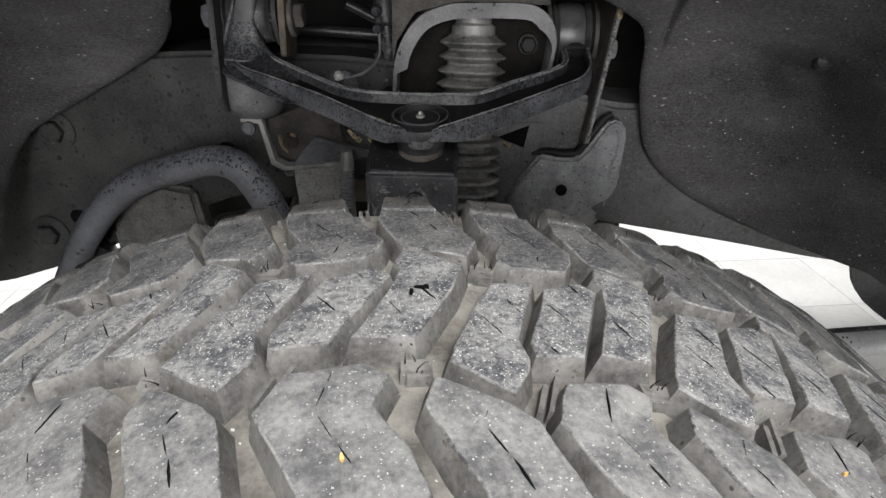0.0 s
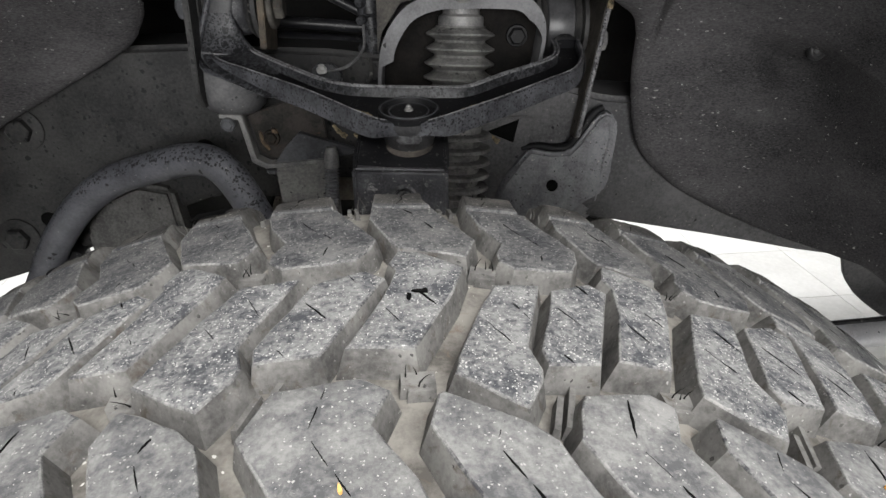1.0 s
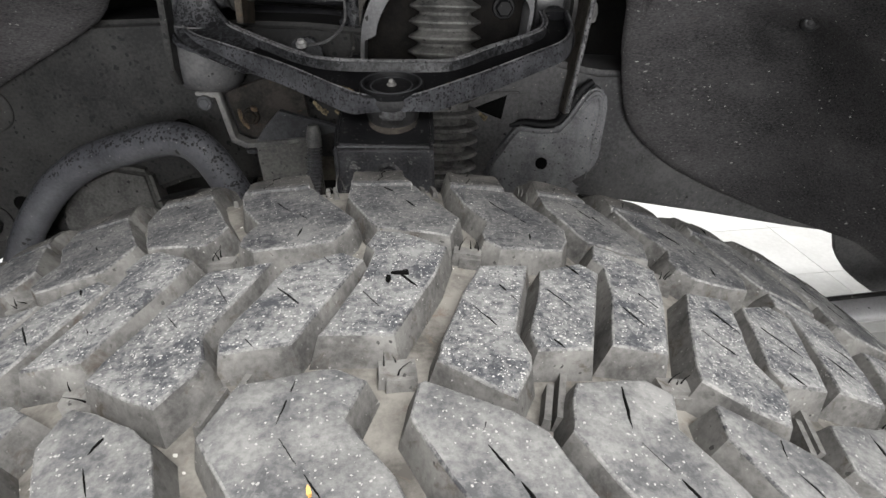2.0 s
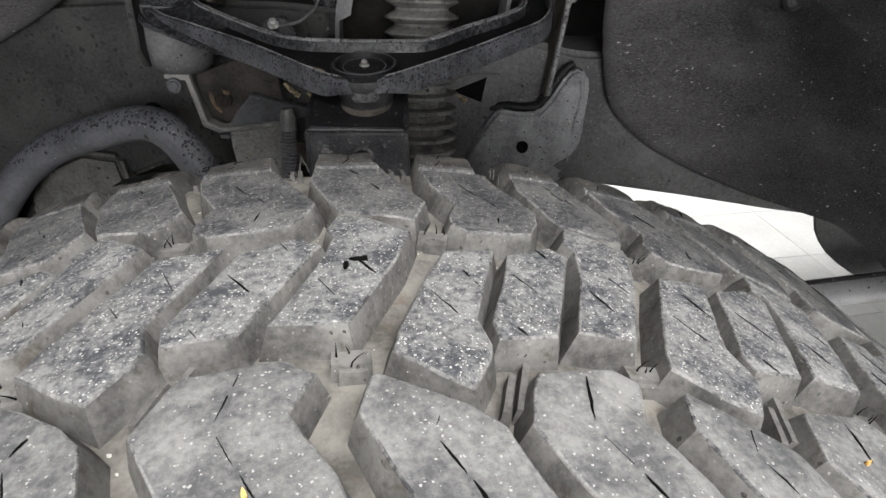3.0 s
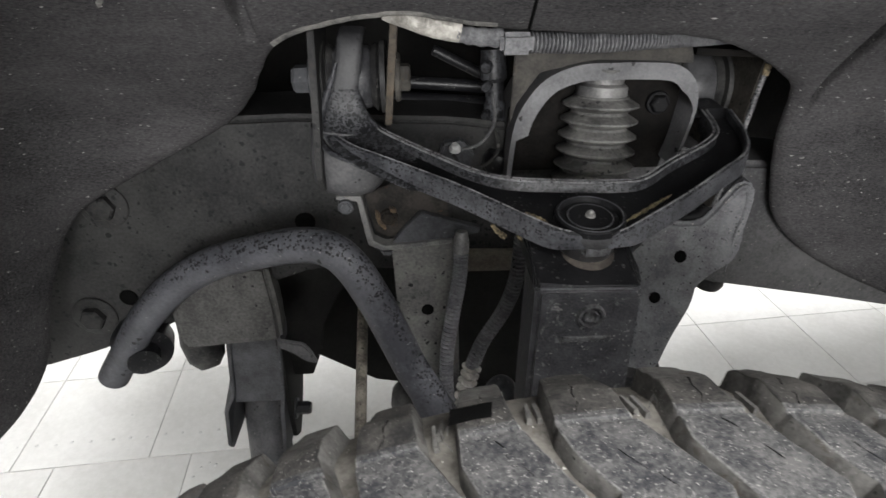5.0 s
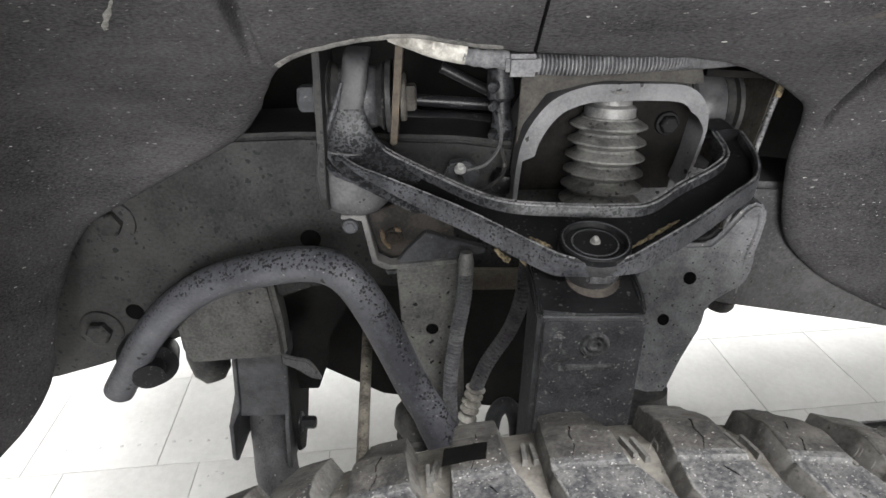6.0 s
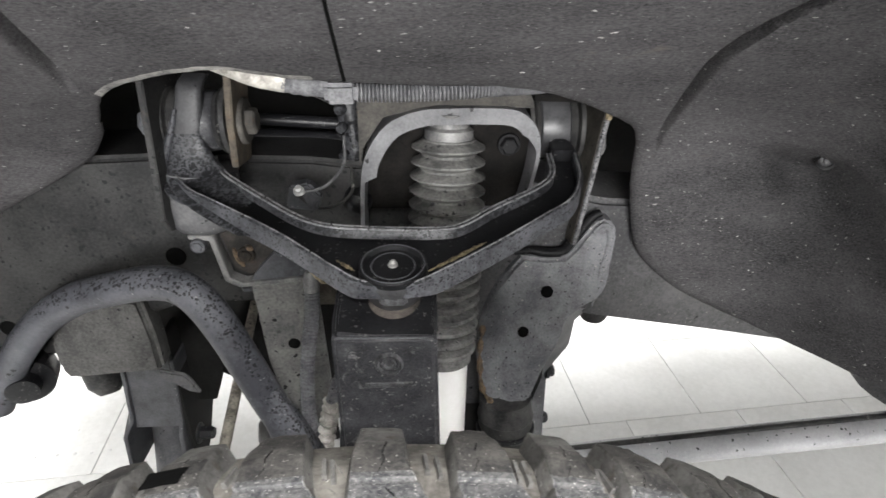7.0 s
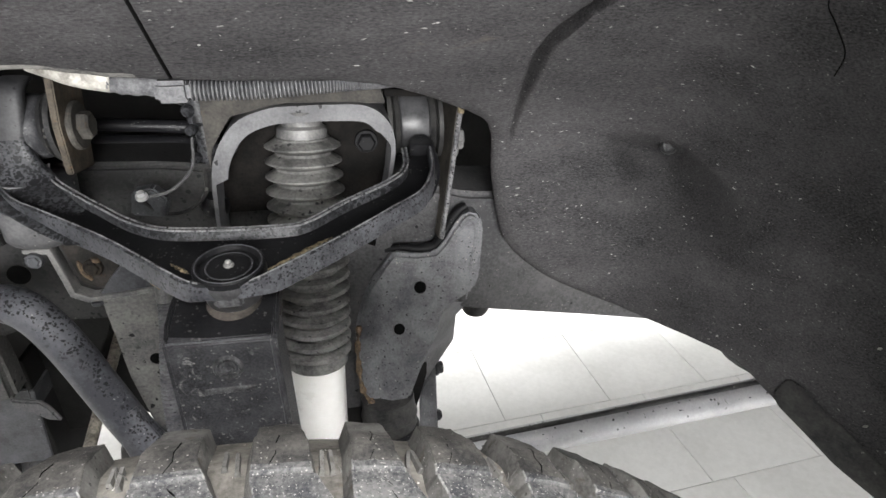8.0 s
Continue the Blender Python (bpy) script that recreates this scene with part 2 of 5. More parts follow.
LEAD_GREY = material("grey_wire_sheath", (0.05, 0.05, 0.052), (0.12, 0.12, 0.122), 0.55, 0, 80, 500, 0.2, 0.2)
HOUSING = material("worn_dark_housing_paint", (0.017, 0.0172, 0.018), (0.055, 0.055, 0.057), 0.45, 0, 60, 500, 0.4, 0.4, [(420, 0.4, 0.12, (0.13, 0.13, 0.13))], spec=0.3)
CUP_RUBBER = material("brown_dusted_rubber", (0.024, 0.0215, 0.0195), (0.078, 0.068, 0.06), 0.7, 0, 45, 400, 0.5, 0.5)
GUSSET_PAINT = material("brown_grimy_grey_paint", (0.045, 0.041, 0.036), (0.125, 0.115, 0.1), 0.7, 0, 30, 400, 0.5, 0.5, [(220, 0.4, 0.2, INK)], edges=((0.1, 0.065, 0.04), 0.36))
LIP_PAINT = material("brown_stained_lit_paint", (0.09, 0.08, 0.066), (0.2, 0.182, 0.15), 0.7, 0, 30, 400, 0.5, 0.5, [(300, 0.4, 0.2, INK)])
STEEL = material("dull_steel", (0.09, 0.09, 0.092), (0.22, 0.217, 0.21), 0.5, 0.3, 40, 500, 0.3, 0.2,
                 edges=((0.16, 0.1, 0.06), 0.33))
BRIGHT_STEEL = material("bright_plated_steel", (0.45, 0.45, 0.45), (0.7, 0.7, 0.69), 0.3, 0.6, 60, 400, 0.2, 0.2)
ROD_STEEL = material("muddy_brown_steel", (0.06, 0.055, 0.047), (0.22, 0.2, 0.17), 0.7, 0.1, 50, 400, 0.6, 0.5, [(300, 0.5, 0.3, INK, 25)], edges=((0.16, 0.12, 0.08), 0.4))
CONDUIT = material("grey_corrugated_plastic", (0.065, 0.065, 0.07), (0.175, 0.175, 0.181), 0.6, 0, 50, 400, 0.2, 0.2)
HOSE_RUBBER = material("grey_ribbed_hose_plastic", (0.065, 0.065, 0.071), (0.16, 0.16, 0.167), 0.6, 0, 50, 400, 0.2, 0.2, [(260, 0.4, 0.15, INK)])
TAPE = material("silver_foil_tape", (0.2, 0.19, 0.172), (0.5, 0.48, 0.44), 0.45, 0.15, 60, 300, 0.7, 1.2)
WHITE = material("white_painted_shock_tube", (0.86, 0.85, 0.82), (0.92, 0.915, 0.89), 0.3, 0, 20, 200, 0.1, 0.1, spec=0.5)
RUST = material("rusty_steel", (0.01, 0.009, 0.0085), (0.038, 0.03, 0.023), 0.85, 0.1, 50, 400, 0.6, 0.5)
FLANGE_PAINT = material("brown_stained_grey_paint", (0.025, 0.024, 0.023), (0.075, 0.07, 0.062), 0.75, 0, 45, 400, 0.5, 0.5, edges=((0.075, 0.05, 0.03), 0.4))
RUSTY_EDGE = material("orange_brown_rust", (0.025, 0.021, 0.018), (0.15, 0.107, 0.068), 0.85, 0.0, 120, 500, 0.8, 0.8)
DRIED = material("ochre_dried_mud", (0.05, 0.043, 0.03), (0.26, 0.21, 0.13), 0.95, 0, 150, 700, 1.0, 0.8)
RUST_SHEET = material("rust_bitten_dark_sheet", (0.011, 0.0102, 0.0098), (0.042, 0.037, 0.033), 0.75, 0, 45, 400, 0.6, 0.5, edges=((0.085, 0.046, 0.026), 0.4))
# shade of recesses and undersides, put into a near-black brown
BACK = material("recess_shade_brown", (0.004, 0.0039, 0.0038), (0.0125, 0.011, 0.01), 0.85, 0.0, 50, 400, 0.6, 0.5, spec=0.1)
# near-black for dark parts and for the bay's painted shade
DARK = material("dark_parts_and_bay_shade", (0.006, 0.006, 0.006), (0.016, 0.0155, 0.015), 0.75, 0, 20, 200, 0.2, 0.4, spec=0.15)
TILE = material("glossy_white_floor_tile", (0.6, 0.6, 0.588), (0.72, 0.72, 0.71), 0.16, 0, 3, 60, 0.03, 0.2, rough_var=0.05, spec=0.5)
GROUT = material("grey_tile_grout", (0.3, 0.3, 0.3), (0.4, 0.4, 0.39), 0.9, 0, 20, 300)
STEP_PAINT = material("pale_silver_tube_paint", (0.3, 0.3, 0.31), (0.42, 0.42, 0.43), 0.45, 0.2, 12, 300, 0.2, 0.2,
                      [(170, 0.24, 0.07, (0.03, 0.03, 0.03)), (90, 0.1, 0.2, (0.7, 0.7, 0.7))], top_flecks=[(240, 0.42, 0.2, (0.03, 0.03, 0.03))])
PLASTER = material("white_wall_paint", (0.74, 0.74, 0.73), (0.8, 0.8, 0.79), 0.8, 0, 2, 90, 0.1, 0.3)


# ---- mesh helpers ----
BASE = {}


def thing(name, at, label, category, group=""):
    e = new(name)
    e.location = at
    e.empty_display_size = 0.02
    BASE[e.name] = Vector(at)
    return tagged(e, label, category, group)


def link_mesh(name, bm, mat, parent=None, label="", smooth=40):
    me = bpy.data.meshes.new(name)
    bmesh.ops.recalc_face_normals(bm, faces=bm.faces)
    bm.to_mesh(me)
    bm.free()
    for m in mat if isinstance(mat, (list, tuple)) else [mat]:
        me.materials.append(m)
    if smooth:
        for p in me.polygons:
            p.use_smooth = True
        me.set_sharp_from_angle(angle=radians(smooth))
    ob = new(name, me)
    if parent:
        ob.parent = parent
        if parent.name in BASE:
            ob.matrix_parent_inverse = Matrix.Translation(-BASE[parent.name])
    return tagged(ob, label)


def part(name, bm, mat, parent, label="", smooth=40):
    return link_mesh(name, bm, mat, parent, label, smooth)


def prism(poly, axis, a, b, bevel=0.0, seg=2):
    """A polygon given in the plane across axis ('x': y,z; 'y': x,z; 'z': x,y), from a to b along it."""
    bm = bmesh.new()

    def at(p, d):
        return {"x": (d, p[0], p[1]), "y": (p[0], d, p[1]), "z": (p[0], p[1], d)}[axis]

    lo = [bm.verts.new(at(p, a)) for p in poly]
    hi = [bm.verts.new(at(p, b)) for p in poly]
    n = len(poly)
    bm.faces.new(lo)
    bm.faces.new(hi)
    for i in range(n):
        bm.faces.new((lo[i], lo[(i + 1) % n], hi[(i + 1) % n], hi[i]))
    bmesh.ops.recalc_face_normals(bm, faces=bm.faces)
    if bevel:
        bmesh.ops.bevel(bm, geom=bm.edges[:] + bm.verts[:], offset=bevel, segments=seg, affect="EDGES", clamp_overlap=True)
    return bm


def block(x0, x1, y0, y1, z0, z1, bevel=0.002):
    return prism([(x0, y0), (x1, y0), (x1, y1), (x0, y1)], "z", z0, z1, bevel)


def spline(pts, n):
    """Catmull-Rom through pts, n steps to a span."""
    v = [Vector(p) for p in pts]
    v = [2 * v[0] - v[1]] + v + [2 * v[-1] - v[-2]]
    out = []
    for i in range(1, len(v) - 2):
        p0, p1, p2, p3 = v[i - 1 : i + 3]
        for k in range(n):
            t = k / n
            out.append(0.5 * (2 * p1 + (p2 - p0) * t + (2 * p0 - 5 * p1 + 4 * p2 - p3) * t * t + (3 * p1 - p0 - 3 * p2 + p3) * t**3))
    return out + [v[-2]]


def tube(path, radius, seg=20, cap=True, flat=1.0, up=(0, 0, 1), first=None):
    """A round (or flattened) tube along a path; radius: a number or a function of the part gone, 0 to 1."""
    bm = bmesh.new()
    rings = []
    n = len(path)
    side = Vector(first) if first else None
    for i, p in enumerate(path):
        p = Vector(p)
        d = (Vector(path[min(i + 1, n - 1)]) - Vector(path[max(i - 1, 0)])).normalized()
        if side is None:
            side = d.cross(Vector(up))
            if side.length < 1e-3:
                side = d.cross(Vector((1, 0, 0)))
        side = (side - d * side.dot(d)).normalized()
        other = d.cross(side)
        r = radius(i / (n - 1)) if callable(radius) else radius
        rings.append([bm.verts.new(p + side * r * math.cos(2 * math.pi * k / seg) + other * r * flat * math.sin(2 * math.pi * k / seg)) for k in range(seg)])
    for a, b in zip(rings, rings[1:]):
        for k in range(seg):
            bm.faces.new((a[k], a[(k + 1) % seg], b[(k + 1) % seg], b[k]))
    if cap:
        bm.faces.new(rings[0])
        bm.faces.new(rings[-1])
    return bm


def lathe(start, end, profile, seg=40):
    """A turned shape on the axis from start to end; profile: rows of (part of the way, radius)."""
    a, b = Vector(start), Vector(end)
    d = (b - a).normalized()
    side = d.cross(Vector((0, 0, 1)))
    if side.length < 1e-3:
        side = Vector((1, 0, 0))
    side.normalize()
    other = d.cross(side)
    bm = bmesh.new()
    rings = []
    for f, r in profile:
        c = a + (b - a) * f
        if r <= 1e-6:
            rings.append([bm.verts.new(c)])
        else:
            rings.append([bm.verts.new(c + (side * math.cos(2 * math.pi * k / seg) + other * math.sin(2 * math.pi * k / seg)) * r) for k in range(seg)])
    for p, q in zip(rings, rings[1:]):
        for k in range(seg):
            k2 = (k + 1) % seg
            if len(p) == 1 and len(q) == 1:
                continue
            if len(p) == 1:
                bm.faces.new((p[0], q[k2], q[k]))
            elif len(q) == 1:
                bm.faces.new((p[k], p[k2], q[0]))
            else:
                bm.faces.new((p[k], p[k2], q[k2], q[k]))
    for ring in (rings[0], rings[-1]):
        if len(ring) > 1:
            bm.faces.new(ring)
    return bm


def bolt(name, at, d, radius, height, parent, mat, washer=1.5, label=""):
    """A hexagon bolt head with its washer, pointing along d, with a washer part of its own."""
    p, d = Vector(at), Vector(d).normalized()
    head = part(name, lathe(p, p + d * height, [(0, radius), (0.85, radius), (1, radius * 0.82), (1, 0)], 6), mat, parent, label, 30)
    if washer:
        part("washer", lathe(p - d * 0.001, p + d * 0.0035, [(0, radius * washer), (0.7, radius * washer), (1, radius * washer * 0.93), (1, 0)], 28), mat, head)
    return head


def join(bm, other):
    me = bpy.data.meshes.new("scratch")
    other.to_mesh(me)
    other.free()
    bm.from_mesh(me)
    bpy.data.meshes.remove(me)
    return bm


def soft_plus(v, w):
    k = v / w
    return v if k > 40 else w * math.log1p(math.exp(k))


# ---- room ----
floor_bm = prism([(-6, -5), (6, -5), (6, 6), (-6, 6)], "z", -0.2, -0.003)
floor = tagged(link_mesh("floor", floor_bm, GROUT), "glossy white tiled showroom floor with grey joints", "floor", kind="structure")
for name, poly in (("wall_north", [(-6, 6), (6, 6), (6, 6.2), (-6, 6.2)]), 
                   ("wall_east", [(6, -5.2), (6.2, -5.2), (6.2, 6.2), (6, 6.2)]), ("wall_west", [(-6.2, -5.2), (-6, -5.2), (-6, 6.2), (-6.2, 6.2)])):
    tagged(link_mesh(name, prism(poly, "z", -0.2, 3.4), PLASTER), "plain white painted showroom wall", "wall", kind="structure")
# wall out of view; its opening is added to let the fill light in
south = prism([(-6, -5.2), (-1.5, -5.2), (-1.5, -5), (-6, -5)], "z", -0.2, 3.4)
for x0, x1, z0, z1 in ((1.5, 6, -0.2, 3.4), (-1.5, 1.5, -0.2, 0.3), (-1.5, 1.5, 2.8, 3.4)):
    join(south, prism([(x0, -5.2), (x1, -5.2), (x1, -5), (x0, -5)], "z", z0, z1))
tagged(link_mesh("wall_south", south, PLASTER), "white painted showroom wall with an added unseen opening for fill light", "wall", kind="structure")
tagged(link_mesh("ceiling", prism([(-6.2, -5.2), (6.2, -5.2), (6.2, 6.2), (-6.2, 6.2)], "z", 3.4, 3.5), PLASTER), "plain white showroom ceiling", "ceiling", kind="structure")

# ---- vehicle cover ----
AX_ARCH = -0.024
# body parts out of view, sized to shade the arch and floor
cover = prism([(-0.95, 0.2), (3.6, 0.2), (3.6, 1.75), (-0.95, 1.75)], "z", 1.36, 1.4)
join(cover, prism([(0.78, 0.1), (3.6, 0.1), (3.6, 1.78), (0.78, 1.78)], "z", 0.55, 1.3))
join(cover, prism([(-1.0, 0.12), (-0.8, 0.12), (-0.8, 1.75), (-1.0, 1.75)], "z", 0.5, 1.3))
join(cover, prism([(-0.79, 1.1), (0.77, 1.1), (0.77, 1.78), (-0.79, 1.78)], "z", 0.7, 1.3))
lip = [(AX_ARCH + 0.47 * math.cos(radians(a)), 0.5 + 0.76 * math.sin(radians(a))) for a in range(0, 181, 12)]
join(cover, prism([(0.77, 0.5), (0.77, 1.35), (-0.79, 1.35), (-0.79, 0.5)] + lip[::-1], "y", 0.12, 0.165))
tagged(link_mesh("body_shade_shell", cover, DARK), "unseen plain dark shell for the truck body, added to shade the wheel arch", "body", kind="structure")

# ---- tyre ----
AX, AZ, RAD = -0.024, 0.444, 0.444
TREAD_MID, HALF = 0.195, 0.105


def fold(v):
    """How steeply the shoulder falls: gently on the side of the frame, steeply on the open side."""
    return 0.54 if v > 0 else 1.15


def crown(v):
    """Radius and sideways place at a tread width v from the middle; past the shoulder the surface folds into the sidewall."""
    a = abs(v)
    if a <= HALF:
        return RAD - 0.0025 * (a / HALF) ** 2, v
    over, limit = a - HALF, fold(v)
    ang, past = min(over / 0.03, limit), max(0.0, over - 0.03 * limit)
    r = RAD - 0.0025 - 0.03 * (1 - math.cos(ang)) - past * math.sin(limit)
    side = HALF + 0.03 * math.sin(ang) + past * math.cos(limit)
    return r, math.copysign(side, v)


def on_tyre(s, v, depth=0.0):
    r, side = crown(v)
    a = s / RAD
    tilt = max(0.0, min(fold(v), (abs(v) - HALF) / 0.03))
    r -= depth * math.cos(tilt)
    side -= math.copysign(depth * math.sin(tilt), v)
    return Vector((AX + r * math.sin(a), TREAD_MID + side, AZ + r * math.cos(a)))


tyre = thing("tyre", (AX, TREAD_MID, 0.0), "worn dusty off-road tyre with chunky tread blocks standing on the floor", "tyre")

# carcass: a turned section with the groove floor and the sidewalls
section = [on_tyre(0, v, 0.0108) for v in [i * 0.0075 for i in range(-20, 21)]]
profile_rs = [(math.hypot(p.x - AX, p.z - AZ), p.y) for p in section]
inner, outer = profile_rs[-1], profile_rs[0]
profile_rs = [(0.24, outer[1] + 0.012), (0.33, outer[1] - 0.014)] + profile_rs + [(0.33, inner[1] + 0.014), (0.24, inner[1] - 0.012)]
carc = bmesh.new()
seg = 160
rings = [[carc.verts.new((AX + r * math.sin(2 * math.pi * k / seg), y, AZ + r * math.cos(2 * math.pi * k / seg))) for r, y in profile_rs] for k in range(seg)]
for k in range(seg):
    a, b = rings[k], rings[(k + 1) % seg]
    for i in range(len(profile_rs) - 1):
        carc.faces.new((a[i], a[i + 1], b[i + 1], b[i]))
part("carcass", carc, GROOVE, tyre, "dust-covered groove floor and sidewalls")
rim = lathe((AX, 0.09, AZ), (AX, 0.3, AZ), [(0.05, 0.0), (0.05, 0.2), (0.0, 0.245), (0.1, 0.245), (0.5, 0.225), (0.9, 0.245), (1.0, 0.245), (0.95, 0.21), (0.7, 0.2), (0.7, 0.0)], 64)
part("rim", rim, BLACK, tyre, "black wheel rim")

# tread pattern: outlines of the seven blocks of one pitch, as (part of the pitch, width from the middle)
BLOCKS = {
    "inner_long": [(-0.03, 0.0765), (-0.075, 0.091), (-0.085, 0.118), (-0.07, 0.1425), (0.16, 0.1425), (0.2, 0.121), (0.245, 0.096), (0.5, 0.0575), (0.488, 0.049), (0.43, 0.0385), (0.26, 0.0355), (0.12, 0.035), (0.05, 0.041), (0.045, 0.048), (0.085, 0.0585)],
    "inner_short": [(0.56, 0.055), (0.448, 0.08), (0.445, 0.1), (0.45, 0.1435), (0.675, 0.1435), (0.695, 0.121), (0.7, 0.106), (0.785, 0.0875), (0.952, 0.0587), (0.925, 0.05), (0.9, 0.0425), (0.7, 0.047), (0.6, 0.049)],
    "middle_a": [(-0.004, 0.021), (0.223, 0.0235), (0.09, -0.0167), (0.13, -0.0275), (0.122, -0.033), (0.045, -0.0455), (-0.05, -0.041), (-0.215, -0.0315), (-0.2, -0.0235), (-0.085, 0.004)],
    "middle_b": [(0.275, 0.0205), (0.48, 0.029), (0.56, 0.0235), (0.377, -0.023), (0.157, -0.0255), (0.14, -0.0185), (0.22, 0.0035)],
    "middle_c": [(0.565, 0.034), (0.605, 0.045), (0.69, 0.044), (0.882, 0.0325), (0.835, 0.014), (0.69, -0.021), (0.457, -0.0205), (0.563, 0.009), (0.6, 0.0285)],
    "outer_a": [(0.194, -0.0565), (0.24, -0.042), (0.257, -0.0385), (0.425, -0.036), (0.528, -0.0345), (0.617, -0.0395), (0.573, -0.0527), (0.632, -0.0605), (0.705, -0.07), (0.765, -0.083), (0.78, -0.095), (0.79, -0.13), (0.47, -0.13), (0.46, -0.095), (0.392, -0.084), (0.297, -0.071)],
    "outer_b": [(0.738, -0.0535), (0.76, -0.0415), (0.78, -0.0405), (0.942, -0.0475), (1.022, -0.0515), (1.097, -0.057), (1.158, -0.07), (1.21, -0.081), (1.26, -0.094), (1.27, -0.135), (0.97, -0.135), (0.95, -0.095), (0.915, -0.0835), (0.835, -0.0715)],
}
SIPES = {
    "inner_long": [((0.13, 0.0775), (0.21, 0.0675)), ((0.24, 0.066), (0.295, 0.0585)), ((0.29, 0.0505), (0.28, 0.0435))],
    "inner_short": [((0.61, 0.09), (0.66, 0.0845)), ((0.65, 0.082), (0.695, 0.0745)), ((0.715, 0.0757), (0.76, 0.0687))],
    "middle_a": [((0.04, 0.013), (0.125, -0.001)), ((-0.07, -0.004), (0.02, -0.015))],
    "middle_b": [((0.277, 0.007), (0.39, -0.006)), ((0.413, 0.0255), (0.45, 0.02)), ((0.225, -0.019), (0.263, -0.0235))],
    "middle_c": [((0.58, 0.001), (0.645, -0.0083)), ((0.7, 0.012), (0.765, 0.004))],
    "outer_a": [((0.419, -0.0395), (0.396, -0.054)), ((0.41, -0.0585), (0.47, -0.0668)), ((0.49, -0.069), (0.54, -0.076))],
    "outer_b": [((0.95, -0.0515), (0.925, -0.058)), ((0.93, -0.062), (0.99, -0.071)), ((1.0, -0.072), (1.05, -0.082))],
}
LITTER = [(-0.0017, -0.0742, 0.0013, 1.9), (0.1595, -0.0554, 0.0011, 0.4)]
STARTS = [-0.139, -0.0513, 0.0459, 0.1281]
LENGTHS = [0.0877, 0.0972, 0.0822, 0.088]
rest = 2 * math.pi * RAD - sum(LENGTHS)
cycle = [0.93, 1.05, 0.98, 1.06, 0.95, 1.03, 1.0]
count = 28
more = [cycle[i % 7] for i in range(count)]
at_s = STARTS[-1] + LENGTHS[-1]
for w in more:
    STARTS.append(at_s)
    LENGTHS.append(w * rest / sum(more))
    at_s += LENGTHS[-1]


def subdivide(poly, step):
    out = []
    for i, p in enumerate(poly):
        q = poly[(i + 1) % len(poly)]
        n = max(1, round(math.dist(p, q) / step))
        out += [(p[0] + (q[0] - p[0]) * k / n, p[1] + (q[1] - p[1]) * k / n) for k in range(n)]
    return out


def inset(poly, d):
    """The polygon moved inwards by d (outwards if negative), corner by corner."""
    area = sum(a[0] * b[1] - b[0] * a[1] for a, b in zip(poly, poly[1:] + poly[:1]))
    sign = 1 if area > 0 else -1
    out = []
    n = len(poly)
    for i in range(n):
        p, q, r = Vector(poly[i - 1]), Vector(poly[i]), Vector(poly[(i + 1) % n])
        e1, e2 = (q - p).normalized(), (r - q).normalized()
        n1, n2 = Vector((-e1.y, e1.x)) * sign, Vector((-e2.y, e2.x)) * sign
        m = n1 + n2
        m = m / max(0.5, m.length_squared / 2)
        out.append(tuple(q + m * d))
    return out


rng = random.Random(7)


def worn(s, v):
    """How deep the worn face lies at a spot of the tread."""
    step = 0.0018 * max(0.0, 1.0 - (abs(abs(v) - 0.094) / 0.0017) ** 2)
    torn = max(0.0, min(1.0, (v - 0.099) / 0.012))
    step += torn * (0.0014 * noise.noise((s * 95, v * 95, 3.0)) + 0.0012 * max(0.0, noise.noise((s * 150, v * 150, 8.0))))
    return step + 0.0004 * noise.noise((s * 70, v * 70, 1.0)) + 0.0004 * noise.noise((s * 190, v * 190, 5.0))


def tread_block(outline, lift, dusty_from):
    """One rubber block: sloping flanks, a small rubbed bevel round the top, an uneven worn face."""
    bm = bmesh.new()
    base, top = inset(outline, -0.003), inset(outline, 0.0008)
    rows = []
    for poly, depth in ((base, 0.0118), (outline, 0.0008), (inset(outline, 0.00025), 0.0003), (top, 0.0)):
        rows.append([bm.verts.new((s, v, -depth)) for s, v in poly])
    n = len(outline)
    for j, (a, b) in enumerate(zip(rows, rows[1:])):
        for i in range(n):
            f = bm.faces.new((a[i], a[(i + 1) % n], b[(i + 1) % n], b[i]))
            f.material_index = (1, 2, 2)[j]
    bm.faces.new(rows[-1])
    for v in [k * 0.009 for k in range(-15, 16)] + [-0.0957, -0.094, -0.0923, 0.0923, 0.0932, 0.094, 0.0948, 0.0957, 0.103, 0.1125, 0.1195, 0.1215, 0.13, 0.1405]:
        if min(p[1] for p in outline) < v < max(p[1] for p in outline):
            bmesh.ops.bisect_plane(bm, geom=bm.verts[:] + bm.edges[:] + bm.faces[:], plane_co=(0, v, 0), plane_no=(0, 1, 0))
    low, high = min(p[0] for p in outline), max(p[0] for p in outline)
    for k in [i / 8 for i in range(1, 8)] if high < 0.35 and max(p[1] for p in outline) > 0.1 else (0.25, 0.5, 0.75):
        bmesh.ops.bisect_plane(bm, geom=bm.verts[:] + bm.edges[:] + bm.faces[:], plane_co=(low + (high - low) * k, 0, 0), plane_no=(1, 0, 0))
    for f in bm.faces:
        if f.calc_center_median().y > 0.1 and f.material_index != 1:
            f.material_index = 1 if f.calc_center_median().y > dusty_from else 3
    for p in bm.verts:
        s, v, d = p.co
        depth = -d - lift
        if depth < 0.004:
            depth += worn(s, v)
            s += 0.0005 * noise.noise((s * 120, v * 120, 9.0))
            v += 0.0005 * noise.noise((s * 120, v * 120, 14.0))
        p.co = on_tyre(s, v, depth)
    return bm


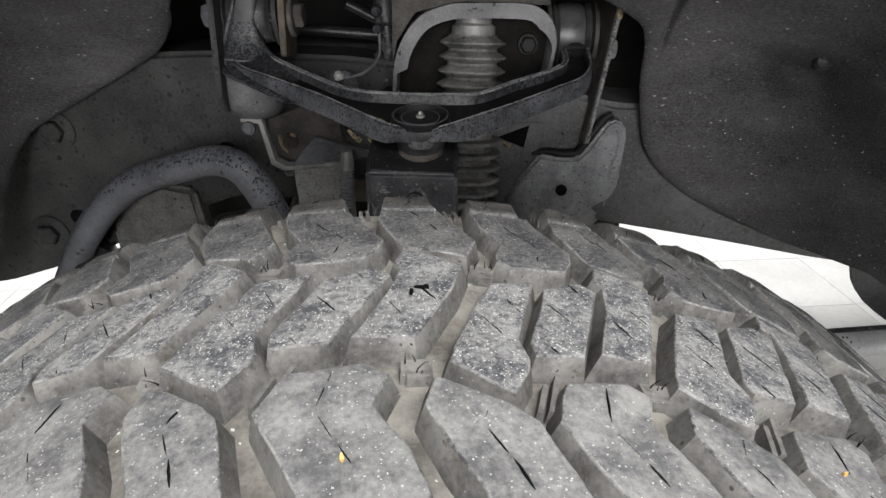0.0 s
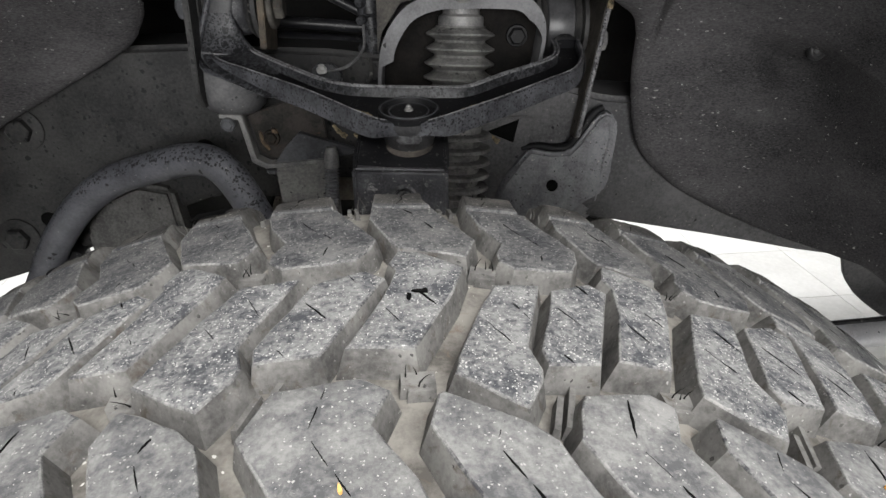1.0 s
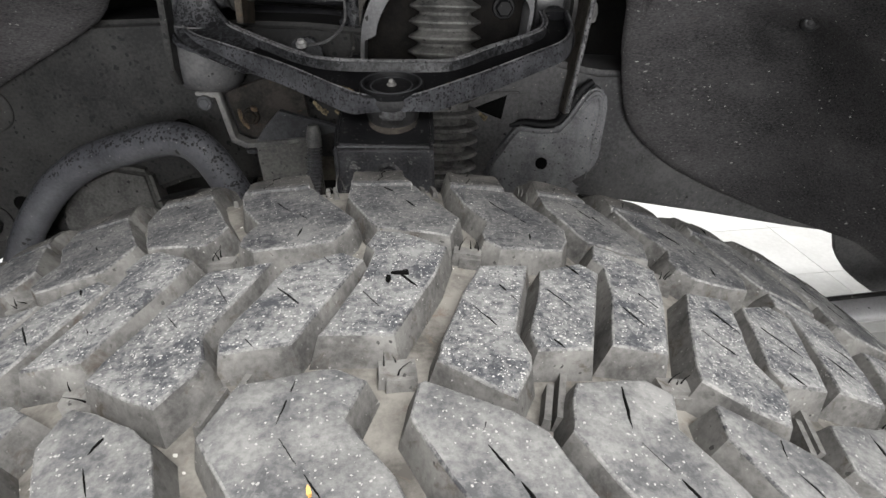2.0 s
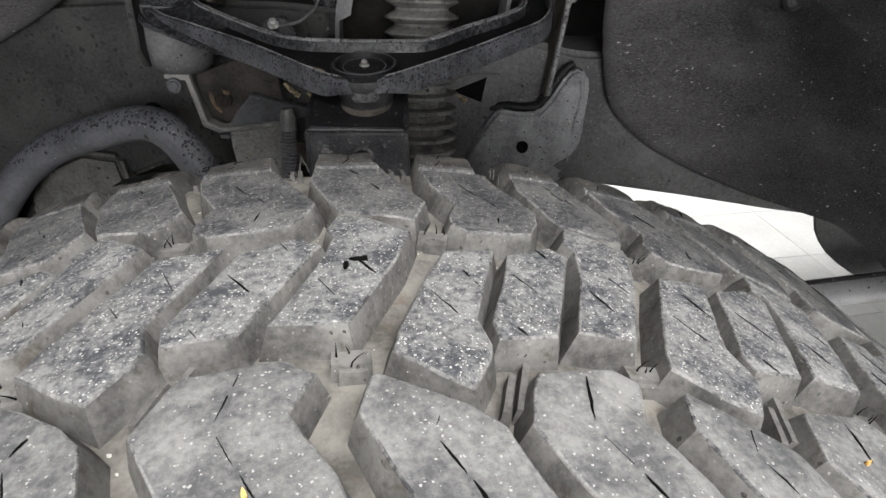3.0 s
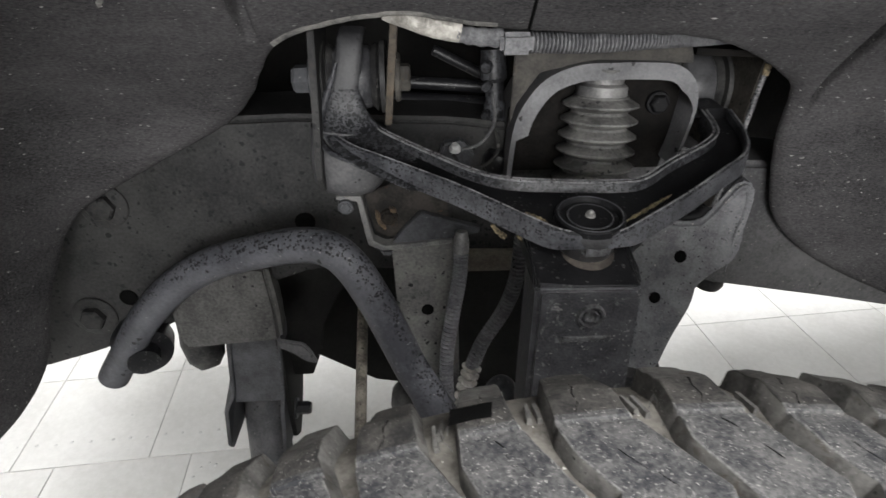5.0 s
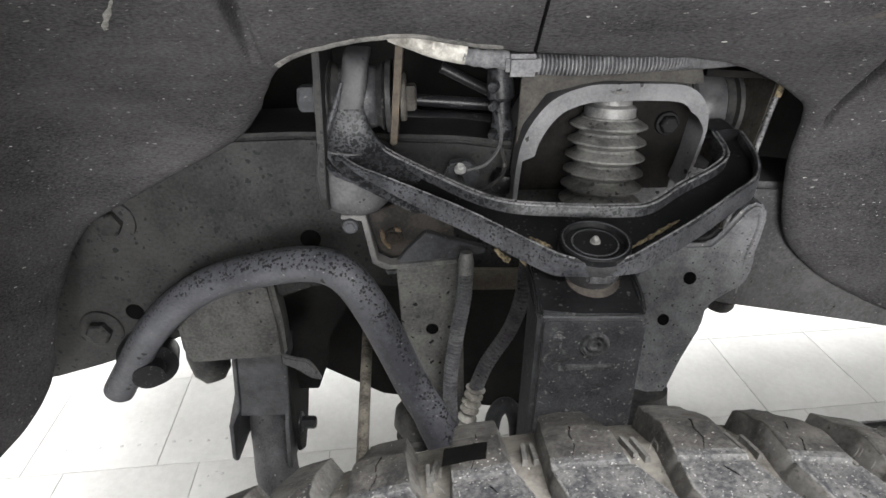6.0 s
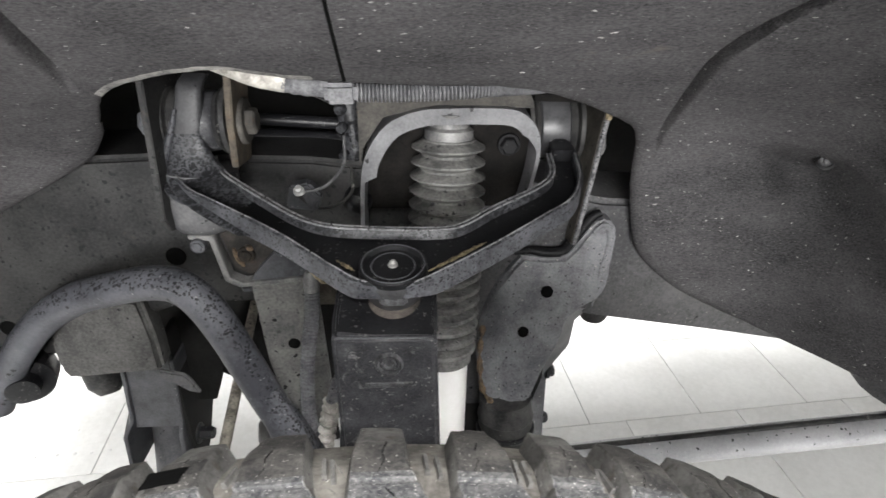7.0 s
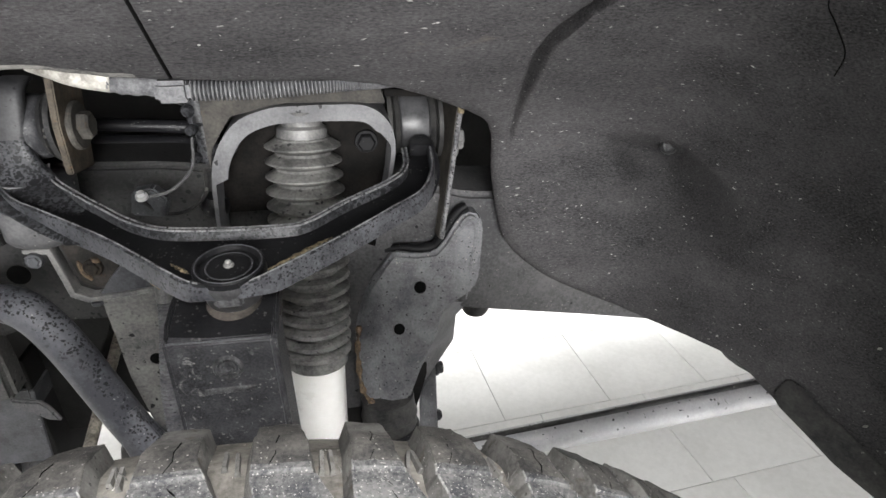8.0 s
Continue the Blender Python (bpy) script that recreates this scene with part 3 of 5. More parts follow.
def sipe(chain, widths, lift):
    """A crooked cut across a block, wide where it gapes and hair-thin between."""
    bm = bmesh.new()
    rows = []
    for i, p in enumerate(chain):
        p = Vector(p)
        d = (Vector(chain[min(i + 1, len(chain) - 1)]) - Vector(chain[max(i - 1, 0)])).normalized()
        side = Vector((-d.y, d.x)) * widths[i]
        top = worn(p.x, p.y) - lift - 0.00015
        rows.append([bm.verts.new(on_tyre(*(p + side * k), depth)) for k, depth in ((1, 0.005), (1, top), (-1, top), (-1, 0.005))])
    for a, b in zip(rows, rows[1:]):
        for k in range(4):
            bm.faces.new((a[k], a[(k + 1) % 4], b[(k + 1) % 4], b[k]))
    bm.faces.new(rows[0])
    bm.faces.new(rows[-1])
    return bm


for s0, length in zip(STARTS, LENGTHS):
    near = -0.35 < s0 < 0.4
    for key, poly in BLOCKS.items():
        flat_poly = [(s0 + u * length, v) for u, v in poly]
        lift = rng.uniform(-0.0004, 0.0006)
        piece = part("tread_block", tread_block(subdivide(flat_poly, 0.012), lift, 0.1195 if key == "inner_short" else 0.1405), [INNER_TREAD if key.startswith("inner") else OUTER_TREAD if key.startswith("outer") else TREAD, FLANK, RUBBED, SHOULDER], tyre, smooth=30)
        if near:
            for a, b in SIPES[key]:
                mid, k = ((a[0] + b[0]) / 2, (a[1] + b[1]) / 2), rng.uniform(0.9, 1.1)
                gape = rng.choice((0.00006, 0.0001, 0.0002, 0.0003, 0.0004))
                chain, widths = [], []
                for f in (-0.5, -0.4, -0.3, -0.2, -0.1, 0, 0.1, 0.2, 0.3, 0.4, 0.5):
                    chain.append((s0 + (mid[0] + (b[0] - a[0]) * f * k) * length + rng.uniform(-0.0001, 0.0001), mid[1] + (b[1] - a[1]) * f * k + rng.uniform(-0.0001, 0.0001)))
                    widths.append(0.00004 + gape * (1 - (2 * f) ** 2))
                part("sipe", sipe(chain, widths, lift), SIPE, piece)
        if near and key.startswith("inner"):
            mid_s = sum(p[0] for p in flat_poly[3:5]) / 2 + rng.uniform(-0.003, 0.003)
            slot = [(mid_s - 0.0015, 0.0985), (mid_s + 0.001, 0.105), (mid_s, 0.112), (mid_s + 0.0015, 0.118), (mid_s + 0.001, 0.123)]
            part("sipe", sipe(slot, [0.0001, 0.0002, 0.0003, 0.0003, 0.0003], lift), SIPE, piece)
        if key == "inner_short" and s0 == STARTS[0]:
            patch = bmesh.new()
            grid = [[patch.verts.new(on_tyre(-0.1035 + 0.019 * i / 8 + 0.0012 * j / 6, 0.1015 + 0.0105 * j / 6, worn(-0.1035 + 0.019 * i / 8 + 0.0012 * j / 6, 0.1015 + 0.0105 * j / 6) - lift - 0.0013)) for j in range(7)] for i in range(9)]
            for c0, c1 in zip(grid, grid[1:]):
                for j in range(6):
                    patch.faces.new((c0[j], c1[j], c1[j + 1], c0[j + 1]))
            part("bare_patch", patch, SIPE, piece, "clean black scrubbed rubber")
        if key == "middle_b" and s0 == STARTS[1]:
            for cs, cv, gs, gv in ((0.0128, 0.0085, 0.0011, 0.003), (0.0165, 0.0125, 0.0032, 0.001), (0.0188, 0.0128, 0.0016, 0.0016)):
                gouge = bmesh.new()
                ring = [(cs + gs * math.cos(a) * rng.uniform(0.6, 1), cv + gv * math.sin(a) * rng.uniform(0.6, 1)) for a in [0.7 * i for i in range(9)]]
                hi = [gouge.verts.new(on_tyre(*p, -0.0009)) for p in ring]
                lo = [gouge.verts.new(on_tyre(*p, 0.004)) for p in ring]
                gouge.faces.new(hi)
                for i in range(9):
                    gouge.faces.new((lo[i], lo[(i + 1) % 9], hi[(i + 1) % 9], hi[i]))
                part("gouge", gouge, SIPE, piece, "black torn gouge")



def groove_bar(s, v, along, across, turn, top):
    """A small raised bar on the groove floor."""
    bm = bmesh.new()
    c, sn = math.cos(turn), math.sin(turn)
    quad = [(s + (a * c - b * sn), v + (a * sn + b * c)) for a, b in ((-along, -across), (along, -across), (along, across), (-along, across))]
    lo = [bm.verts.new(on_tyre(*q, 0.0115)) for q in inset(quad, -0.0006)]
    hi = [bm.verts.new(on_tyre(*q, top)) for q in quad]
    bm.faces.new(hi)
    for i in range(4):
        bm.faces.new((lo[i], lo[(i + 1) % 4], hi[(i + 1) % 4], hi[i]))
    return bm


def whisker(s, v, length, lean):
    path = [on_tyre(s + lean * f * f * 0.004, v + lean * 0.002 * f, 0.006 - length * f) for f in (0, 0.35, 0.7, 1)]
    return tube(path, lambda f: 0.0003 * (1.15 - f), 5)


for s0, length in zip(STARTS, LENGTHS):
    if not -0.45 < s0 < 0.5:
        continue
    for u, v, turn in ((0.7, -0.029, 0.1), (-0.03, 0.039, -0.15)):
        bar = part("wear_bar", groove_bar(s0 + u * length, v, 0.0055, 0.0028, turn, 0.0052), FLANK, tyre, "small tread wear bar")
        part("wear_bar_step", groove_bar(s0 + u * length + 0.001, v - 0.0035, 0.004, 0.0009, turn, 0.0066), FLANK, bar)
        for k in range(3):
            part("whisker", whisker(s0 + u * length + rng.uniform(-0.005, 0.005), v + rng.uniform(-0.003, 0.003), rng.uniform(0.003, 0.0065), rng.uniform(-1, 1)), SIPE, bar)
    for k in range(2):
        part("stone_ejector", groove_bar(s0 + (0.228 - 0.055 * k) * length, -0.038 - 0.003 * k, 0.001, 0.0092 - 0.002 * k, -0.27, 0.0055), FLANK, tyre, "thin rib on the groove floor")
    for u in (0.3, 0.345, 0.81, 0.86):
        part("stone_ejector", groove_bar(s0 + (u + rng.uniform(-0.01, 0.01)) * length, 0.112 + rng.uniform(-0.004, 0.004), 0.0009, 0.009, rng.uniform(-0.15, 0.15), 0.0075), FLANK, tyre, "thin rib on the groove floor")
    for k in range(3):
        part("whisker", whisker(s0 + (0.36 + 0.02 * k) * length, 0.098 + rng.uniform(-0.006, 0.006), rng.uniform(0.005, 0.009), rng.uniform(-1, 1)), FLANK, tyre)

# bits lying on the tread
GOLD = material("dry_orange_leaf", (0.5, 0.24, 0.06), (0.75, 0.42, 0.14), 0.7, 0, 200, 900)
for s_at, v_at, size, turn in LITTER:
    leaf = bmesh.new()
    ring = []
    for k in range(8):
        a = 2 * math.pi * k / 8
        p, q = size * math.cos(a), 0.45 * size * math.sin(a)
        ring.append(on_tyre(s_at + p * math.cos(turn) - q * math.sin(turn), v_at + p * math.sin(turn) + q * math.cos(turn), -0.0008 - 0.0006 * math.cos(2 * a)))
    lo = [leaf.verts.new(p - Vector((0, 0, 0.0012))) for p in ring]
    hi = [leaf.verts.new(p) for p in ring]
    leaf.faces.new(hi)
    leaf.faces.new(lo)
    for k in range(8):
        leaf.faces.new((lo[k], lo[(k + 1) % 8], hi[(k + 1) % 8], hi[k]))
    tagged(link_mesh("leaf_fragment", leaf, GOLD), "tiny dry orange leaf fragment lying on the tread", "debris", "leaf fragments")

# ---- wheel arch liner ----
LCX, LCZ = -0.02, 0.62


def liner_y(x, z):
    y = 0.632 - soft_plus(z - 0.92, 0.015) - 2 * soft_plus(x - 0.385, 0.02) - 2 * soft_plus(-x - 0.47, 0.02)
    if z > 0.9:
        grow = min(1.0, (z - 0.9) / 0.11)
        rise = max(0.0, min(1.0, (z - 0.985) / 0.04))
        bend = x - 0.222 - 12.0 * max(0.0, z - 0.998) ** 2
        y += 0.034 * grow * math.exp(-((bend / (0.002 + 0.0038 * grow)) ** 4))
        bend = -x - 0.253
        y += 0.022 * rise * math.exp(-((bend / 0.005) ** 4))
        y -= 0.004 * rise * math.exp(-(((bend - 0.014) / 0.008) ** 2))
    edge = 0.385 + 0.043 * math.sin(min(1.0, max(0.0, (0.908 - z) / 0.06)) * math.pi / 2)
    fade = math.exp(-(((z - 0.856) / 0.047) ** 4))
    rise = max(0.0, min(1.0, (x - edge + 0.085) / 0.065))
    fall = max(0.0, min(1.0, (edge + 0.004 - x) / (0.012 + 0.42 * (edge - 0.385))))
    y += 0.043 * fade * rise * rise * (3 - 2 * rise) * fall * (2 - fall)
    return max(y, 0.02)


EDGE = [(-0.66, 0.52), (-0.56, 0.62), (-0.518, 0.655), (-0.499, 0.692), (-0.49, 0.735), (-0.479, 0.774), (-0.456, 0.821), (-0.402, 0.853), (-0.345, 0.882),
        (-0.3, 0.907), (-0.277, 0.929), (-0.258, 0.957), (-0.237, 0.982), (-0.2, 0.996), (-0.146, 1.004), (-0.092, 0.9955), (-0.051, 0.9915),
        (0.012, 0.9872), (0.077, 0.9842), (0.128, 0.97), (0.182, 0.944), (0.205, 0.92), (0.212, 0.86), (0.229, 0.797), (0.275, 0.751),
        (0.332, 0.719), (0.38, 0.702), (0.411, 0.702), (0.437, 0.704), (0.45, 0.697), (0.463, 0.684), (0.477, 0.67), (0.495, 0.654), (0.512, 0.645), (0.56, 0.6), (0.64, 0.53)]
edge_path = [(p.x, p.y) for p in spline([(*p, 0) for p in EDGE], 26)]
steps = [0, 0.0015, 0.004, 0.008] + [0.008 + 0.52 * (i / 170) ** 1.25 for i in range(1, 171)]
lb = bmesh.new()
front, back = [], []
for i, (ex, ez) in enumerate(edge_path):
    o = Vector((ex - LCX, ez - LCZ)).normalized()
    row_f, row_b = [], []
    wob = 0.0009 * noise.noise((ex * 90, ez * 90, 0))
    for j, d in enumerate(steps):
        x, z = ex + o.x * (d + wob), ez + o.y * (d + wob)
        y = liner_y(x, z) + (0.003 if ez > 0.95 else 0.008) * math.exp(-d / (0.003 if ez > 0.95 else 0.005)) + 0.0012 * noise.noise((x * 14, z * 14, 3))
        row_f.append(lb.verts.new((x, y, z)))
        row_b.append(lb.verts.new((x, y + (0.0025 if j < 2 else 0.004), z)))
    front.append(row_f)
    back.append(row_b)
for rows in (front, back):
    for a, b in zip(rows, rows[1:]):
        for j in range(len(steps) - 1):
            f = lb.faces.new((a[j], b[j], b[j + 1], a[j + 1]))
            f.material_index = 1 if j < 2 and -0.24 < a[0].co.x < -0.075 and a[0].co.z > 0.97 else 0
for a, b, c, d in zip(front, front[1:], back, back[1:]):
    f = lb.faces.new((a[0], b[0], d[0], c[0]))
    f.material_index = 1 if -0.24 < a[0].co.x < -0.075 and a[0].co.z > 0.97 else 0
liner = thing("wheel_arch_liner", (0, 0.632, 0.7), "charcoal felt wheel arch liner flecked with pale grit", "arch liner")
part("shell", lb, [FELT, FELT_EDGE], liner, smooth=60)


def liner_strip(pts, r, name, mat, label=""):
    path = spline([(x, liner_y(x, z) - r * 0.1, z) for x, z in pts], 6)
    return part(name, tube(path, r, 8), mat, liner, label)


liner_strip([(0.386, 1.07), (0.39, 1.047), (0.402, 1.031), (0.415, 1.012), (0.42, 0.995)], 0.0006, "slit", SIPE, "dark cut in the felt")
liner_strip([(-0.052, 0.9935), (-0.0525, 1.03), (-0.053, 1.08), (-0.054, 1.16)], 0.0013, "seam", SIPE, "dark overlapping seam")
smear = tube(spline([(-0.3195, liner_y(-0.3195, 1.034), 1.034), (-0.331, liner_y(-0.331, 1.0225), 1.0225), (-0.343, liner_y(-0.343, 1.01), 1.01)], 6), lambda f: 0.0034 * math.sin(math.pi * (0.06 + 0.9 * f)) + 0.0008 * math.sin(f * 19), 10, flat=0.3)
part("mud_smear", smear, FELT_DUST, liner, "pale dried mud smear")
for chip_x, chip_z, chip_len in ((0.4948, 0.7057, 0.0035), (0.489, 0.7823, 0.0028)):
    chip = [(chip_x + k * 0.4, liner_y(chip_x + k * 0.4, chip_z + k) - 0.0006, chip_z + k) for k in (0.0, chip_len * 0.5, chip_len)]
    part("pale_chip", tube(chip, lambda f: 0.0005 + 0.0009 * math.sin(math.pi * f), 8), FELT_DUST, liner, "pale grit stuck in the felt")
cp = Vector((0.386, liner_y(0.386, 0.9), 0.9))
clip_d = Vector((-0.5, -0.85, 0.25)).normalized()
part("clip", lathe(cp - clip_d * 0.004, cp + clip_d * 0.004, [(0, 0.0085), (0.55, 0.0085), (0.9, 0.0072), (1, 0.0062), (0.75, 0.0052), (0.7, 0.003), (0.85, 0.0024), (0.85, 0)], 24), HOUSING, liner, "round plastic push clip")

tab_bm = prism([(0.461, 0.693), (0.463, 0.711), (0.4655, 0.716), (0.471, 0.714), (0.477, 0.706), (0.486, 0.697), (0.495, 0.688), (0.505, 0.678), (0.54, 0.648), (0.54, 0.618), (0.511, 0.642), (0.501, 0.647), (0.489, 0.654), (0.477, 0.667), (0.463, 0.681)], "y", 0.0, 0.006, 0.0012)
for v in tab_bm.verts:
    v.co.y += liner_y(v.co.x, v.co.z) - 0.008
part("edge_bracket", tab_bm, RUBBER, liner, "black plastic edge bracket")

# ---- chassis rail ----
rail = thing("frame_rail", (0.0, 0.69, 0.62), "grey painted steel frame rail flecked with black undercoat", "frame rail")
lower_edge = [(-0.9, 0.58), (-0.567, 0.618), (-0.5, 0.638), (-0.411, 0.672), (-0.33, 0.71), (-0.25, 0.738), (-0.1, 0.732), (0.06, 0.731)]
upper_edge = [(0.06, 0.879), (-0.1, 0.9), (-0.25, 0.906), (-0.36, 0.903), (-0.5, 0.88), (-0.9, 0.8)]
# light falling off along the rail is painted: front beam darker, rear lighter
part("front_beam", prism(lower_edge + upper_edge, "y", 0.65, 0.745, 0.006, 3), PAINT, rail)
# paler strip paints the light on the rail's stained lower part
part("lower_lip", prism([(-0.15, 0.7335), (0.03, 0.7315), (0.03, 0.756), (-0.15, 0.762)], "y", 0.647, 0.6515, 0.001), LIP_PAINT, rail, "brown stained lower lip, painted pale as if lit")
rear_edge = [(0.055, 0.742), (0.08, 0.74), (0.188, 0.704), (0.343, 0.676), (0.458, 0.653), (0.9, 0.58), (0.9, 0.76), (0.35, 0.83), (0.25, 0.845), (0.19, 0.849), (0.1, 0.872), (0.055, 0.88)]
part("rear_beam", prism(rear_edge, "y", 0.652, 0.742, 0.006, 3), REAR_PAINT, rail, "grey beam with brown dust, painted lighter for the light it gets")


def hole(x, y, z, rx, rz, parent, name="hole", d=(0, -1, 0)):
    """A drilled hole's inner shade, painted as a black disc just proud of the plate."""
    dv = Vector(d).normalized()
    p = Vector((x, y, z))
    bm = lathe(p - dv * 0.004, p + dv * 0.0009, [(0, rx), (1, rx), (0.98, rx * 0.96), (0.96, 0)], 28)
    return part(name, bm, SIPE, parent, "drilled hole, its inner shade painted as a black disc")


hole(-0.25, 0.65, 0.7965, 0.0102, 0.0102, rail)
bolt("rail_bolt", (-0.442, 0.65, 0.82), (0, -1, 0), 0.0135, 0.012, rail, PAINT, 1.75, "painted hexagon flange bolt")
bolt("rail_bolt", (-0.488, 0.65, 0.69), (0, -1, 0), 0.0135, 0.012, rail, PAINT, 1.75, "painted hexagon flange bolt")
hole(-0.447, 0.65, 0.712, 0.0095, 0.0095, rail)

# ---- suspension parts ----
# upper control arm: a pressed channel arm in plan, sloping down to the ball joint
arm = thing("upper_control_arm", (-0.018, 0.53, 0.86), "black and grey steel upper control arm with speckled overspray", "control arm")


def arm_z(y):
    return 0.8825 + (y - 0.47) * 0.2


ARM_OUT = [(-0.2095, 0.6), (-0.2057, 0.5917), (-0.188, 0.5706), (-0.162, 0.552), (-0.138, 0.535), (-0.102, 0.5086), (-0.054, 0.467), (-0.037, 0.4555), (-0.02, 0.4525), (-0.002, 0.4545),
           (0.024, 0.4705), (0.062, 0.4966), (0.1, 0.5257), (0.126, 0.547), (0.14, 0.578), (0.144, 0.615)]
ARM_IN = [(-0.18, 0.62), (-0.176, 0.61), (-0.163, 0.591), (-0.142, 0.571), (-0.122, 0.5535), (-0.095, 0.531), (-0.069, 0.518), (-0.031, 0.513), (0.012, 0.511), (0.034, 0.515), (0.063, 0.537), (0.096, 0.559), (0.113, 0.575), (0.119, 0.592), (0.12, 0.615)]


def plan_path(pts, n=6):
    return [(p.x, p.y) for p in spline([(*p, 0) for p in pts], n)]


out_path, in_path = plan_path(ARM_OUT), plan_path(ARM_IN)


def strip(path_a, path_b, za, zb, n=90):
    """A ruled band between two plan paths."""
    bm = bmesh.new()

    def pick(path, f):
        k = f * (len(path) - 1)
        i = min(int(k), len(path) - 2)
        a, b = Vector(path[i]), Vector(path[i + 1])
        return a + (b - a) * (k - i)

    rows = []
    for i in range(n + 1):
        a, b = pick(path_a, i / n), pick(path_b, i / n)
        rows.append((bm.verts.new((a.x, a.y, arm_z(a.y) + za)), bm.verts.new((b.x, b.y, arm_z(b.y) + zb))))
    for p, q in zip(rows, rows[1:]):
        bm.faces.new((p[0], p[1], q[1], q[0]))
    return bm


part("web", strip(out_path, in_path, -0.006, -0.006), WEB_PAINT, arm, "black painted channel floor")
for path, drop, nm in ((out_path, 0.021, "outer_flange"), (in_path, 0.018, "inner_flange")):
    bm = bmesh.new()
    wall = []
    for i, (x, y) in enumerate(path):
        a = Vector(path[max(0, i - 1)])
        b = Vector(path[min(len(path) - 1, i + 1)])
        d = (b - a).normalized()
        half = 0.0022 if nm == "outer_flange" else 0.0019
        nx, ny = -d.y * half, d.x * half
        z = arm_z(y)
        drop = 0.0145 - 0.006 * math.exp(-(((x + 0.0175) / 0.024) ** 4)) if nm == "outer_flange" else 0.016
        wall.append([bm.verts.new((x + nx * sx, y + ny * sx, z + dz)) for sx, dz in ((1, 0.001), (0.4, 0.0024), (-0.4, 0.0024), (-1, 0.001), (-1, -drop), (1, -drop))])
    for p, q in zip(wall, wall[1:]):
        for k in range(6):
            bm.faces.new((p[k], p[(k + 1) % 6], q[(k + 1) % 6], q[k]))
    bm.faces.new(wall[0])
    bm.faces.new(wall[-1])
    part(nm, bm, ARM_PAINT if nm == "outer_flange" else LEG_PAINT, arm, "grey flange edge speckled with black" if nm == "outer_flange" else "black speckled inner flange")
# pale tubes paint the rims' sheen highlight along with their bare wear
for path, off in ((in_path, 0.0019), (in_path, -0.0019), (out_path, 0.0)):
    pts = []
    for i, (x, y) in enumerate(path):
        d = (Vector(path[min(len(path) - 1, i + 1)]) - Vector(path[max(0, i - 1)])).normalized()
        pts.append((x - d.y * off, y + d.x * off, arm_z(y) + 0.0022))
    part("rim_edge", tube(pts, 0.0009, 6), EDGE_PAINT, arm, "pale rim with wear and its edge highlight painted in")
BJ = Vector((-0.018, 0.4725, 0.8815))
bj_up = Vector((0, -0.12, 1)).normalized()
joint = part("ball_joint", lathe(BJ - bj_up * 0.029, BJ + bj_up * 0.005, [(0, 0.0145), (0.06, 0.0165), (0.2, 0.0185), (0.5, 0.0205), (0.62, 0.0236), (0.85, 0.0242), (0.97, 0.0242), (1, 0.023), (1, 0.021), (0.9, 0.02), (0.9, 0.0155), (0.94, 0.0148), (0.94, 0)], 40), WEB_PAINT, arm, "black ball joint with a pressed cap")
part("housing", lathe(BJ - bj_up * 0.0292, BJ + bj_up * 0.0005, [(0, 0.0), (0, 0.0135), (0.05, 0.0168), (0.16, 0.0188), (0.5, 0.021), (0.62, 0.024), (0.9, 0.0247), (1, 0.024)], 40), HOUSING, joint, "worn dark grey joint housing")
for side, spots_at in ((1, [(0.006, 0.469), (0.022, 0.4795), (0.04, 0.492), (0.052, 0.5)]), (-1, [(-0.046, 0.472), (-0.052, 0.477), (-0.06, 0.484)])):
    crumb = tube(spline([(x, y + 0.004, arm_z(y) - 0.0045) for x, y in spots_at], 5), lambda f: 0.0022 * math.sin(math.pi * (0.1 + 0.8 * f)) * (0.7 + 0.3 * math.sin(f * 37)), 8)
    part("dried_mud", crumb, DRIED, arm, "ochre dried mud in the channel")
for crumbs in ([(-0.082, 0.499, 0.8655), (-0.077, 0.499, 0.8595), (-0.0715, 0.4985, 0.8555)], [(-0.064, 0.492, 0.86), (-0.057, 0.489, 0.8545), (-0.05, 0.487, 0.8495)]):
    part("dried_mud", tube(spline(crumbs, 5), lambda f: 0.0013 + 0.0018 * f * abs(math.sin(f * 9 + 1)), 8), DRIED, arm, "ochre mud clinging below the flange")
part("grease_nipple", lathe(BJ + bj_up * 0.0005, BJ + bj_up * 0.0075, [(0, 0.0036), (0.5, 0.0036), (0.6, 0.002), (0.8, 0.0024), (1, 0.0012), (1, 0)], 12), STEEL, joint, "bright grease nipple")
# thin rings paint the highlights on the cap's pressed edges
for ring_r, ring_h in ((0.0222, 0.0049), (0.0155, 0.0026)):
    ring_path = [BJ + bj_up * ring_h + Vector((math.cos(a), math.sin(a), 0.12 * math.sin(a))) * ring_r for a in [2 * math.pi * k / 40 for k in range(41)]]
    part("cap_highlight", tube(ring_path, 0.0005, 6), MOUNT_PAINT, joint, "ring painted as the highlight on the cap")
part("worn_label", block(-0.0272, -0.008, 0.4495, 0.458, 0.8638, 0.8728, 0.002), EMBOSSED, joint, "worn grey stamped label")


